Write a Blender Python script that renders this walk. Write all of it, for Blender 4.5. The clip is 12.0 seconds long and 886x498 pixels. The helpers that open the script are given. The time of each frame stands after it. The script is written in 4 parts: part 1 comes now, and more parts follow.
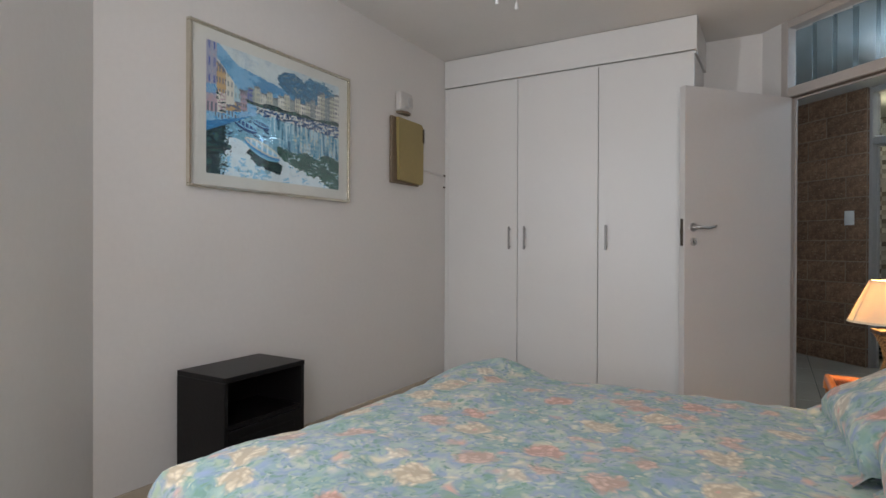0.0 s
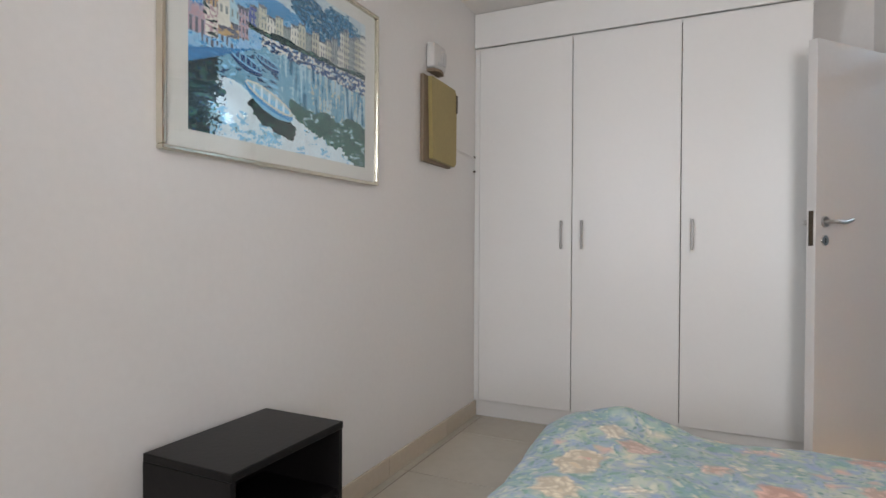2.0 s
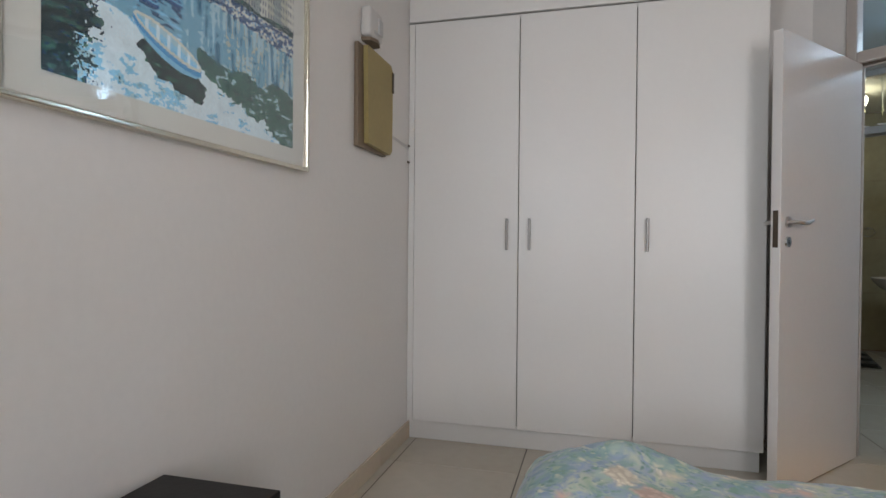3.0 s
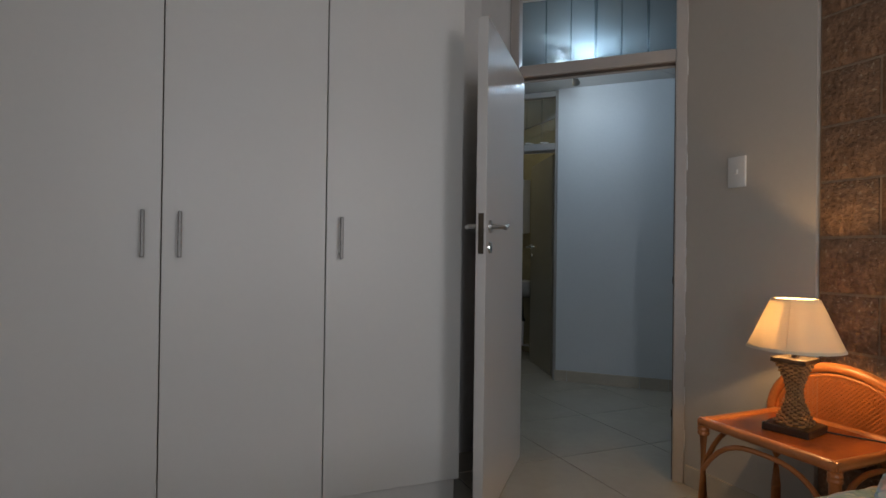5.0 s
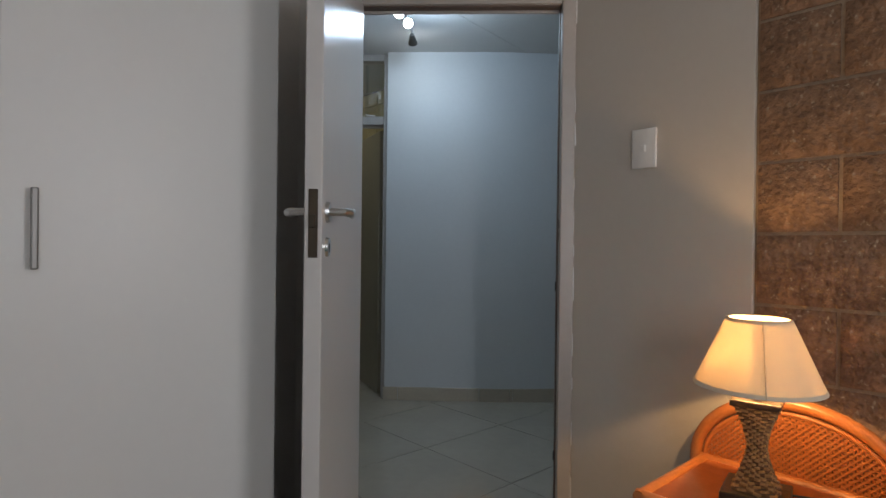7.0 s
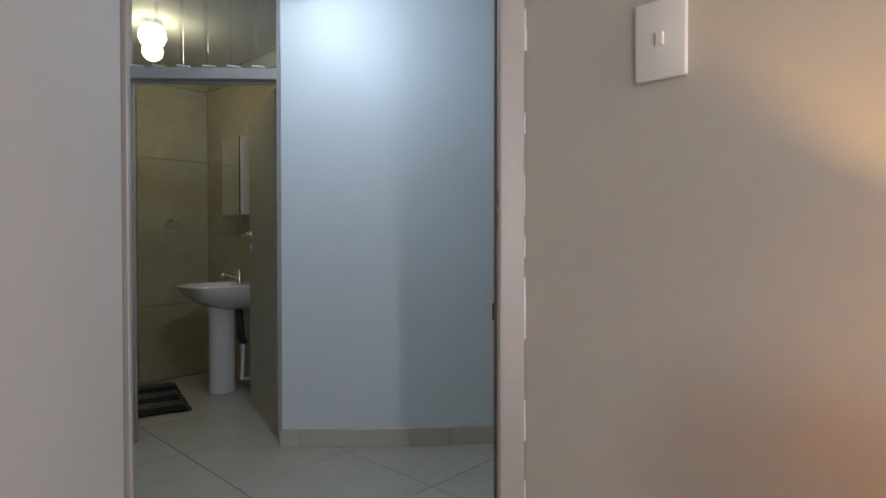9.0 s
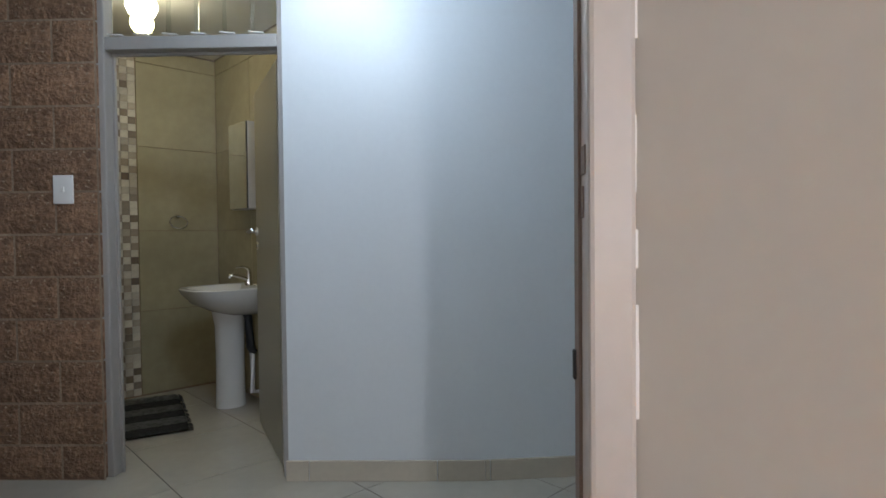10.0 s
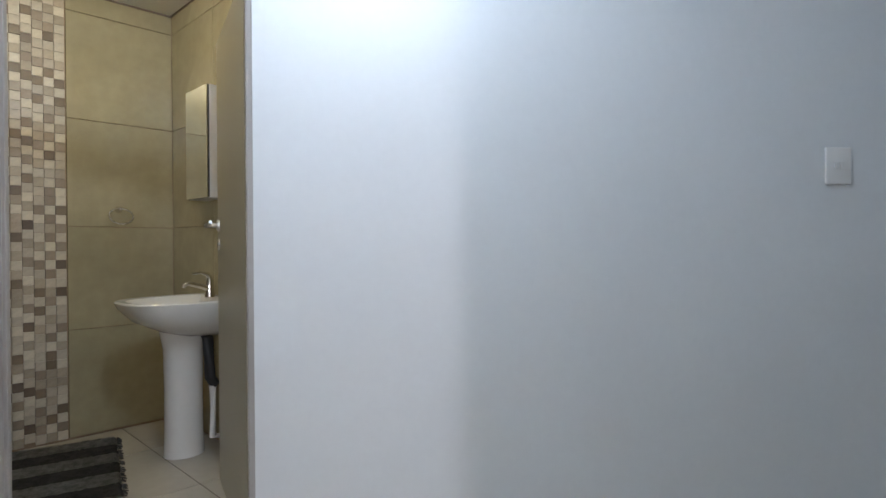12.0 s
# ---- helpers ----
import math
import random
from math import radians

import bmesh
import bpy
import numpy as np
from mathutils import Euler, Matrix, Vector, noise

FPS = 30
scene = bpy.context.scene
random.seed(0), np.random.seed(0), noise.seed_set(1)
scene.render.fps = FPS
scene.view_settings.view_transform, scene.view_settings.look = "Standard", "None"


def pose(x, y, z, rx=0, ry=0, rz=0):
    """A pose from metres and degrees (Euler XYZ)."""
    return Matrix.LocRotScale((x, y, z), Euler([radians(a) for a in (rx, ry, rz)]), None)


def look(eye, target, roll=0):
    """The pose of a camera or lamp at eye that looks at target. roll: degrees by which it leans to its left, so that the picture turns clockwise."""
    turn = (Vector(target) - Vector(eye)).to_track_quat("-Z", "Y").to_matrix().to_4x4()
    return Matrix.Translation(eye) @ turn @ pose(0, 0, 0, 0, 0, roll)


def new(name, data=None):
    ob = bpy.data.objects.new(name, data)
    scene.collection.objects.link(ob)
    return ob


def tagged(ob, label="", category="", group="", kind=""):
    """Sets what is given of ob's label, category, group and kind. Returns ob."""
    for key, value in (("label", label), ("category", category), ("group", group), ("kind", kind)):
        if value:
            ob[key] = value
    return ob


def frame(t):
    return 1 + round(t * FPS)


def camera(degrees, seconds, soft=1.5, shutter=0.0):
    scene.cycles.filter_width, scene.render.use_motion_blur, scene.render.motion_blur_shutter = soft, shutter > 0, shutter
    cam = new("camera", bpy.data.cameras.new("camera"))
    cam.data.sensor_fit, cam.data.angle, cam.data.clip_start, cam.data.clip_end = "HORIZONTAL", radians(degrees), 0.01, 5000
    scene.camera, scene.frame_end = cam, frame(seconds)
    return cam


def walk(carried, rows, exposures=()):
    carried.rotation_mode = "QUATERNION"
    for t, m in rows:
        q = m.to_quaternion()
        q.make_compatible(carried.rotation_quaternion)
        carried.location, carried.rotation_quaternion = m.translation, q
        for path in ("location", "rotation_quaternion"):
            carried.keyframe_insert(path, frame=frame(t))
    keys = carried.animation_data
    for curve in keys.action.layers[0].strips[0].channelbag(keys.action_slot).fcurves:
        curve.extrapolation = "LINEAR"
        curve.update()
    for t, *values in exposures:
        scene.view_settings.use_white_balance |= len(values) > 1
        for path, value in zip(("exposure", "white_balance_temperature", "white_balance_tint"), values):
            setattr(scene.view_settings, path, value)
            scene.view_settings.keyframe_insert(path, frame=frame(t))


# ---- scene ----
cam = camera(76.5, 12.0)
PATH = [
    (0, (2.212, -3.799, 1.079), (1.202, -2.073, 1.069), 0.2),
    (0.5, (1.994, -3.649, 1.089), (0.995, -1.916, 1.078), 0.2),
    (1, (1.777, -3.532, 1.086), (0.783, -1.797, 1.067), 0.3),
    (1.5, (1.561, -3.44, 1.102), (0.62, -1.675, 1.08), 0.4),
    (2, (1.344, -3.277, 1.09), (0.485, -1.471, 1.068), 0.3),
    (2.5, (1.162, -3.11, 1.095), (0.385, -1.267, 1.072), 0.4),
    (3, (1.003, -2.965, 1.093), (0.483, -1.034, 1.071), 0.5),
    (3.3, (0.913, -2.892, 1.115), (0.711, -0.902, 1.088), 0.8),
    (3.5, (0.865, -2.825, 1.106), (0.828, -0.825, 1.086), 0.5),
    (3.7, (0.854, -2.765, 1.093), (0.94, -0.767, 1.077), 0.6),
    (4.2, (0.775, -2.56, 1.088), (1.13, -0.592, 1.082), 0.6),
    (4.75, (0.755, -2.33, 1.086), (1.41, -0.44, 1.09), 0.7),
    (5.3, (0.779, -2.112, 1.086), (1.678, -0.325, 1.098), 0.7),
    (5.5, (0.794, -2.026, 1.097), (1.77, -0.281, 1.093), 0.6),
    (6, (0.894, -1.786, 1.101), (1.996, -0.117, 1.094), 0.7),
    (6.5, (0.991, -1.582, 1.102), (2.204, 0.008, 1.096), 0.8),
    (7, (1.094, -1.415, 1.114), (2.45, 0.055, 1.106), 0.7),
    (7.5, (1.297, -1.266, 1.102), (2.734, 0.126, 1.095), 0.8),
    (8.4, (1.70, -1.03, 1.110), (3.15, 0.348, 1.090), 0.3),
    (9.3, (2.079, -0.754, 1.118), (3.532, 0.62, 1.086), -0.3),
    (9.5, (2.178, -0.677, 1.119), (3.606, 0.722, 1.083), -0.4),
    (10, (2.306, -0.497, 1.121), (3.685, 0.952, 1.075), -0.6),
    (10.5, (2.421, -0.285, 1.116), (3.779, 1.183, 1.081), -0.6),
    (11, (2.563, -0.111, 1.103), (3.907, 1.37, 1.063), -0.5),
    (11.5, (2.604, 0.101, 1.087), (3.984, 1.549, 1.06), -0.5),
    (12, (2.721, 0.233, 1.07), (4.153, 1.63, 1.054), -0.3),
]
walk(cam, [(t, look(eye, target, roll)) for t, eye, target, roll in PATH],
     exposures=[(0.0, -0.4, 6500, 10), (0.5, 0.0, 6500, 10), (1.0, 0.22, 6500, 10), (1.5, 0.15, 6500, 10), (2.0, 0.0, 6500, 10), (2.6, -0.1, 6500, 10), (3.5, -0.53, 6500, 10), (5.3, -1.28, 6500, 10), (6.0, -1.18, 6500, 10), (7.0, -0.84, 6500, 10), (7.5, -0.72, 6500, 10), (9.3, 0.17, 6500, 12), (10.0, 0.48, 6600, 13), (10.5, 0.78, 6700, 15), (11.0, 1.08, 6800, 16), (11.5, 1.25, 6850, 17), (12.0, 1.16, 6850, 17)])

# world and large lights
world = bpy.data.worlds.new("sky")
scene.world = world
world.use_nodes = True
wn = world.node_tree.nodes
sky = wn.new("ShaderNodeTexSky")
sky.sky_type, sky.sun_disc, sky.sun_elevation, sky.sun_rotation = "NISHITA", False, radians(50), radians(20)
wn["Background"].inputs["Strength"].default_value = 0.1
world.node_tree.links.new(sky.outputs["Color"], wn["Background"].inputs["Color"])


def lamp(name, kind, place, power, color, size=0.1, target=None):
    data = bpy.data.lights.new(name, kind)
    data.energy, data.color = power, color
    if kind == "AREA":
        data.shape, data.size, data.size_y = "RECTANGLE", size[0], size[1]
    else:
        data.shadow_soft_size = size
    ob = new(name, data)
    ob.matrix_world = look(place, target) if target else Matrix.Translation(place)
    return ob


S2 = math.sqrt(0.5)
CEIL = 2.52
lamp("window_daylight", "AREA", (0.552, -3.287, 1.50), 25, (0.86, 0.91, 1.0), (0.20, 1.46), (1.552, -2.287, 1.47))
lamp("south_window_daylight", "AREA", (2.39, -4.60, 1.53), 47, (0.965, 0.955, 0.985), (0.80, 1.40), (2.00, -2.0, 1.35))
lamp("hall_spot_light", "POINT", (3.17, 0.99, 2.36), 16.5, (0.56, 0.77, 1.0), 0.05)
wall_spot = lamp("hall_spot_light", "SPOT", (3.37, 1.36, 2.39), 1.2, (0.56, 0.80, 1.0), 0.03, (3.76, 1.66, 2.22))
wall_spot.data.spot_size, wall_spot.data.spot_blend = radians(110), 1.0
lamp("bath_light", "POINT", (3.26, 2.87, 2.30), 1.3, (1.0, 0.90, 0.44), 0.06)
lamp("bedside_bulb_light", "POINT", (2.632, -0.918, 0.865), 11.0, (1.0, 0.58, 0.23), 0.010)


# ---- materials ----
def material(name, color=(0.5, 0.5, 0.5), rough=0.5, metal=0.0, spec=0.5, vary=0.0, grain=40.0, large=2.5, bump=0.0,
             bump_scale=60.0, per_piece=0.0, coat=0.0, specks=None, speck_at=0.6, coords="Object", relief=0.01, speck_scale=7.0):
    """A surface with colour variation at two scales, relief, and piece-to-piece variation."""
    m = bpy.data.materials.new(name)
    m.use_nodes = True
    n, l = m.node_tree.nodes, m.node_tree.links
    b = n["Principled BSDF"]
    b.inputs["Roughness"].default_value, b.inputs["Metallic"].default_value = rough, metal
    b.inputs["Specular IOR Level"].default_value, b.inputs["Coat Weight"].default_value = spec, coat
    tc = n.new("ShaderNodeTexCoord")
    base = n.new("ShaderNodeRGB")
    base.outputs[0].default_value = (*color, 1)
    out = base.outputs[0]

    def noise_tex(scale, detail=4.0):
        t = n.new("ShaderNodeTexNoise")
        t.inputs["Scale"].default_value, t.inputs["Detail"].default_value = scale, detail
        l.new(tc.outputs[coords], t.inputs["Vector"])
        return t.outputs["Fac"]

    def mul(col, fac, amount):
        mr = n.new("ShaderNodeMapRange")
        mr.inputs["From Min"].default_value, mr.inputs["From Max"].default_value = 0.25, 0.75
        mr.inputs["To Min"].default_value, mr.inputs["To Max"].default_value = 1 - amount, 1 + amount
        l.new(fac, mr.inputs["Value"])
        v = n.new("ShaderNodeVectorMath")
        v.operation = "SCALE"
        l.new(col, v.inputs[0])
        l.new(mr.outputs[0], v.inputs["Scale"])
        return v.outputs[0]

    if vary:
        out = mul(out, noise_tex(large), vary)
        out = mul(out, noise_tex(grain), vary * 0.6)
    if per_piece:
        oi = n.new("ShaderNodeObjectInfo")
        mr = n.new("ShaderNodeMapRange")
        mr.inputs["To Min"].default_value, mr.inputs["To Max"].default_value = 1 - per_piece, 1 + per_piece
        l.new(oi.outputs["Random"], mr.inputs["Value"])
        v = n.new("ShaderNodeVectorMath")
        v.operation = "SCALE"
        l.new(out, v.inputs[0])
        l.new(mr.outputs[0], v.inputs["Scale"])
        out = v.outputs[0]
    if specks:
        f = noise_tex(speck_scale, 8.0)
        mr = n.new("ShaderNodeMapRange")
        mr.inputs["From Min"].default_value, mr.inputs["From Max"].default_value = speck_at, speck_at + 0.15
        l.new(f, mr.inputs["Value"])
        mx = n.new("ShaderNodeMix")
        mx.data_type = "RGBA"
        l.new(mr.outputs[0], mx.inputs[0])
        l.new(out, mx.inputs[6])
        mx.inputs[7].default_value = (*specks, 1)
        out = mx.outputs[2]
    l.new(out, b.inputs["Base Color"])
    if bump:
        bp = n.new("ShaderNodeBump")
        bp.inputs["Strength"].default_value, bp.inputs["Distance"].default_value = bump, relief
        l.new(noise_tex(bump_scale, 6.0), bp.inputs["Height"])
        l.new(bp.outputs[0], b.inputs["Normal"])
    return m


PAINT = material("wall_paint", (0.735, 0.722, 0.702), 0.40, vary=0.025, large=1.2, bump=0.05, bump_scale=35)
EASTPAINT = material("beige_wall_paint", (0.56, 0.52, 0.467), 0.45, vary=0.025, large=1.2, bump=0.05, bump_scale=35)
HALLPAINT = material("hall_paint", (0.72, 0.74, 0.75), 0.45, vary=0.02, large=1.0, bump=0.05, bump_scale=30)
CEILPAINT = material("ceiling_paint", (0.72, 0.70, 0.67), 0.7, vary=0.02, bump=0.04, bump_scale=25)
LAMINATE = material("white_laminate", (0.765, 0.76, 0.74), 0.36, vary=0.012, bump=0.02, bump_scale=90)
FRAMEPAINT = material("frame_gloss_paint", (0.46, 0.425, 0.395), 0.35, vary=0.05, bump=0.05, bump_scale=40)
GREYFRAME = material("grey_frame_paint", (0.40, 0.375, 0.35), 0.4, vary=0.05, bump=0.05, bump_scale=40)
DOORPAINT = material("door_paint", (0.66, 0.64, 0.62), 0.30, vary=0.02, bump=0.03, bump_scale=30)
BATHDOOR = material("bath_door_paint", (0.33, 0.30, 0.225), 0.35, vary=0.03, bump=0.03)
TILE = material("floor_tile_glaze", (0.50, 0.46, 0.385), 0.16, vary=0.05, large=3.0, grain=18, per_piece=0.03)
SKIRT = material("skirting_tile_glaze", (0.56, 0.49, 0.39), 0.25, vary=0.05, large=4.0, per_piece=0.04)
GROUT = material("floor_grout", (0.10, 0.09, 0.08), 0.9, vary=0.1)
# Pale specks in the colour: tan crumbs plus painted glints of the rough face.
BRICK = material("split_face_block", (0.262, 0.150, 0.088), 0.9, vary=0.38, large=16, grain=60, bump=1.0, bump_scale=48, per_piece=0.16,
                 specks=(0.46, 0.36, 0.25), speck_at=0.605, speck_scale=70.0, relief=0.020)
MORTAR = material("mortar", (0.31, 0.225, 0.155), 0.95, vary=0.25, bump=0.5, bump_scale=80)
HANDLE = material("dull_steel", (0.30, 0.29, 0.28), 0.5, metal=1.0, vary=0.05)
STEEL = material("brushed_steel", (0.55, 0.54, 0.53), 0.28, metal=1.0, vary=0.03)
CHROME = material("chrome", (0.75, 0.74, 0.72), 0.12, metal=1.0)
DARKMETAL = material("dark_bronze_metal", (0.10, 0.08, 0.06), 0.4, metal=0.8)
BLACKWOOD = material("black_lacquered_wood", (0.009, 0.008, 0.008), 0.34, spec=0.18, vary=0.2, bump=0.04)
REBATE = material("brown_rebate_paint", (0.17, 0.125, 0.10), 0.5, vary=0.12, bump=0.08, bump_scale=40)
WARDGAP = material("gap_shade_brown", (0.16, 0.13, 0.105), 0.7, vary=0.1)
OFFPLASTIC = material("aged_plastic", (0.60, 0.585, 0.565), 0.4, vary=0.04)
WHITEPLASTIC = material("white_plastic", (0.80, 0.79, 0.77), 0.35)
GREYPLASTIC = material("grey_plastic", (0.5, 0.5, 0.5), 0.45)


# ---- mesh helpers ----
def add_box(bm, lo, hi, bevel=0.0, segs=2, m=None):
    g = bmesh.ops.create_cube(bm, size=1.0)
    vs = g["verts"]
    c = [(a + b) / 2 for a, b in zip(lo, hi)]
    s = [b - a for a, b in zip(lo, hi)]
    for v in vs:
        v.co = Vector((c[0] + v.co.x * s[0], c[1] + v.co.y * s[1], c[2] + v.co.z * s[2]))
    if bevel:
        es = list({e for v in vs for e in v.link_edges})
        r = bmesh.ops.bevel(bm, geom=es, offset=bevel, segments=segs, affect="EDGES", profile=0.5)
        vs = list({v for f in r["faces"] for v in f.verts} | {v for v in vs if v.is_valid})
    if m is not None:
        bmesh.ops.transform(bm, matrix=m, verts=vs)
    return vs


def add_rod(bm, a, b, r1, r2=None, n=12):
    a, b = Vector(a), Vector(b)
    g = bmesh.ops.create_cone(bm, cap_ends=True, segments=n, radius1=r1, radius2=r1 if r2 is None else r2, depth=(b - a).length)
    q = (b - a).to_track_quat("Z", "Y").to_matrix().to_4x4()
    bmesh.ops.transform(bm, matrix=Matrix.Translation((a + b) / 2) @ q, verts=g["verts"])
    return g["verts"]


def add_tube(bm, pts, r, n=8, closed=False):
    """A tube swept along points."""
    pts = [Vector(p) for p in pts]
    k = len(pts)
    rings = []
    for i, p in enumerate(pts):
        d = (pts[(i + 1) % k] - pts[i - 1]) if closed or 0 < i < k - 1 else (pts[1] - pts[0] if i == 0 else pts[-1] - pts[-2])
        q = d.to_track_quat("Z", "Y")
        rr = r[i] if isinstance(r, (list, tuple)) else r
        rings.append([bm.verts.new(p + q @ Vector((rr * math.cos(2 * math.pi * j / n), rr * math.sin(2 * math.pi * j / n), 0))) for j in range(n)])
    for i in range(k if closed else k - 1):
        a, b = rings[i], rings[(i + 1) % k]
        for j in range(n):
            bm.faces.new((a[j], a[(j + 1) % n], b[(j + 1) % n], b[j]))
    if not closed:
        bm.faces.new(rings[0][::-1])
        bm.faces.new(rings[-1])


def add_lathe(bm, profile, n=32, center=(0, 0, 0), squash=(1, 1)):
    rings = []
    for r, z in profile:
        rings.append([bm.verts.new((center[0] + squash[0] * r * math.cos(2 * math.pi * j / n), center[1] + squash[1] * r * math.sin(2 * math.pi * j / n),
                                    center[2] + z)) for j in range(n)])
    for a, b in zip(rings, rings[1:]):
        for j in range(n):
            bm.faces.new((a[j], a[(j + 1) % n], b[(j + 1) % n], b[j]))
    return rings


def add_prism(bm, plan, z0, z1):
    lo = [bm.verts.new((x, y, z0)) for x, y in plan]
    hi = [bm.verts.new((x, y, z1)) for x, y in plan]
    k = len(plan)
    for i in range(k):
        bm.faces.new((lo[i], lo[(i + 1) % k], hi[(i + 1) % k], hi[i]))
    bm.faces.new(lo[::-1])
    bm.faces.new(hi)
    bmesh.ops.recalc_face_normals(bm, faces=bm.faces[:])


def mesh_of(name, bm, mat, smooth=False):
    me = bpy.data.meshes.new(name)
    bmesh.ops.recalc_face_normals(bm, faces=bm.faces[:])
    if smooth:
        for f in bm.faces:
            f.smooth = True
        for e in bm.edges:
            if len(e.link_faces) == 2 and e.calc_face_angle() > 0.7:
                e.smooth = False
    bm.to_mesh(me)
    bm.free()
    if mat:
        me.materials.append(mat)
    return me


def part(name, bm, mat, parent=None, label="", smooth=False):
    ob = new(name, mesh_of(name, bm, mat, smooth))
    if parent:
        ob.parent = parent
    if label:
        ob["label"] = label
    return ob


def thing(name, place, rz=0.0, label="", category="", group="", kind=""):
    ob = new(name)
    ob.empty_display_size = 0.1
    ob.matrix_world = pose(*place, 0, 0, rz)
    return tagged(ob, label, category, group, kind)


def box_part(name, lo, hi, mat, parent=None, label="", bevel=0.0, segs=2):
    bm = bmesh.new()
    add_box(bm, lo, hi, bevel, segs)
    return part(name, bm, mat, parent, label)


def wall(name, plan, mat, z0=0.0, z1=CEIL, label="", category="wall"):
    bm = bmesh.new()
    add_prism(bm, plan, z0, z1)
    return tagged(part(name, bm, mat), label, category, kind="structure")


# ---- structure ----
W = 0.15
wall("wall_west", [(-W, -2.70), (0, -2.635), (0, 0.56), (-W, 0.56)], PAINT, label="off-white painted plaster wall with a soft sheen")
wall("wall_north", [(-W, 0.56), (2.15, 0.56), (2.088, 0.71), (-W, 0.71)], PAINT, label="white painted wall behind the wardrobe")
wall("wall_beside_door", [(2.15, 0.56), (2.262, 0.43), (2.312, 0.48), (2.15, 0.71), (2.088, 0.71)], PAINT, label="narrow white painted wall beside the door frame")


def ob_plan(s0, s1, d0=0.0, d1=W):
    return [(s * S2 - d * S2, -2.635 - s * S2 - d * S2) for s, d in ((s0, d0), (s1, d0), (s1, d1), (s0, d1))]


wall("wall_southwest", ob_plan(0, 0.70), PAINT, label="off-white painted plaster wall meeting the room at an angle")
wall("wall_below_window", ob_plan(0.70, 0.92), PAINT, 0, 0.75, "off-white painted wall under the window")
wall("wall_above_window", ob_plan(0.70, 0.92), PAINT, 2.25, CEIL, "off-white painted wall above the window")
wall("wall_southwest_end", ob_plan(0.92, 2.69), PAINT, label="off-white painted wall beside the window")
wall("wall_south_west_pier", [(1.9, -4.537), (1.98, -4.537), (1.98, -4.69), (1.75, -4.69)], PAINT, label="off-white painted wall beside the window")
wall("wall_south_east_pier", [(2.80, -4.537), (3.03, -4.537), (3.03, -4.69), (2.80, -4.69)], PAINT, label="off-white painted wall beside the window")
wall("wall_below_south_window", [(1.98, -4.537), (2.80, -4.537), (2.80, -4.69), (1.98, -4.69)], PAINT, 0, 0.8, "off-white painted wall under the window")
wall("wall_above_south_window", [(1.98, -4.537), (2.80, -4.537), (2.80, -4.69), (1.98, -4.69)], PAINT, 2.25, CEIL, "off-white painted wall above the window")
EAST = 2.89
wall("wall_east", [(EAST, -0.815), (EAST, -0.18), (EAST + 0.14, -0.18), (EAST + 0.14, -0.815)], EASTPAINT, label="beige painted plaster wall with a chipped edge beside rough brick")
wall_brick = wall("wall_east_brick", [(EAST + 0.02, -4.537), (EAST + 0.02, -0.816), (EAST + 0.14, -0.816), (EAST + 0.14, -4.537)], MORTAR,
                  label="rough split-face brown block wall behind the bed")

bm = bmesh.new()
add_prism(bm, [(-0.5, -5.0), (5.6, -5.0), (5.6, 4.3), (-0.5, 4.3)], -0.12, -0.003)
floor = tagged(part("floor", bm, GROUT), "large glossy cream floor tiles with dark joints", "floor", kind="structure")
bm = bmesh.new()
add_prism(bm, [(-0.5, -5.0), (5.6, -5.0), (5.6, 4.3), (-0.5, 4.3)], CEIL, CEIL + 0.1)
add_box(bm, (3.2, 0.994, CEIL - 0.003), (5.28, 1.006, CEIL + 0.002), m=Matrix.Translation((3.2, 1.0, 0)) @ pose(0, 0, 0, 0, 0, 9) @ Matrix.Translation((-3.2, -1.0, 0)))
tagged(part("ceiling", bm, CEILPAINT), "plain off-white painted ceiling", "ceiling", kind="structure")

# hall and bathroom walls
def diag(total, u0, u1, thick):
    """Plan of a wall on x + y = total between x = u0 and u1, thickened away from the hall."""
    d = thick * S2
    return [(u0, total - u0), (u1, total - u1), (u1 + d, total - u1 + d), (u0 + d, total - u0 + d)]


HALL = 5.42
# the hall wall turns by a few degrees in one soft bend
hall_line = [(3.555, HALL - 3.555)]
for k in range(9):
    x = 4.00 + 0.04 * k
    u = k / 8
    hall_line.append((x, HALL - x + 0.21 * 0.32 * u * u / 2))
slope_end = hall_line[-1]
hall_line.append((5.30, slope_end[1] - 0.79 * (5.30 - slope_end[0])))
bm = bmesh.new()
add_prism(bm, hall_line + [(5.42, hall_line[-1][1] + 0.10), (4.42, slope_end[1] + 0.12), (3.655, HALL - 3.555 + 0.1)], 0.0, CEIL)
HALL_END = hall_line[-1][1]
tagged(part("wall_hall", bm, HALLPAINT, None, smooth=True), "white painted hall wall with a soft bend, lit from above", "wall", kind="structure")
wall_hall_brick = wall("wall_hall_brick", [(1.5, HALL - 1.5), (2.948, HALL - 2.948), (2.962, 2.520), (1.585, HALL - 1.415)], MORTAR, label="rough brown split-face block wall beside the bathroom door")
wall("wall_hall_left", [(1.5, 0.71), (1.6, 0.71), (1.6, 3.81), (1.5, 3.88)], HALLPAINT, label="plain white hall wall")
wall("wall_hall_right", [(5.30, -1.3), (5.40, -1.3), (5.40, HALL_END), (5.30, HALL_END)], HALLPAINT, label="plain white hall wall")
wall("wall_hall_end", [(3.03, -1.4), (5.40, -1.4), (5.40, -1.3), (3.03, -1.3)], HALLPAINT, label="plain white hall wall")
BX, BY = 4.062, 3.88
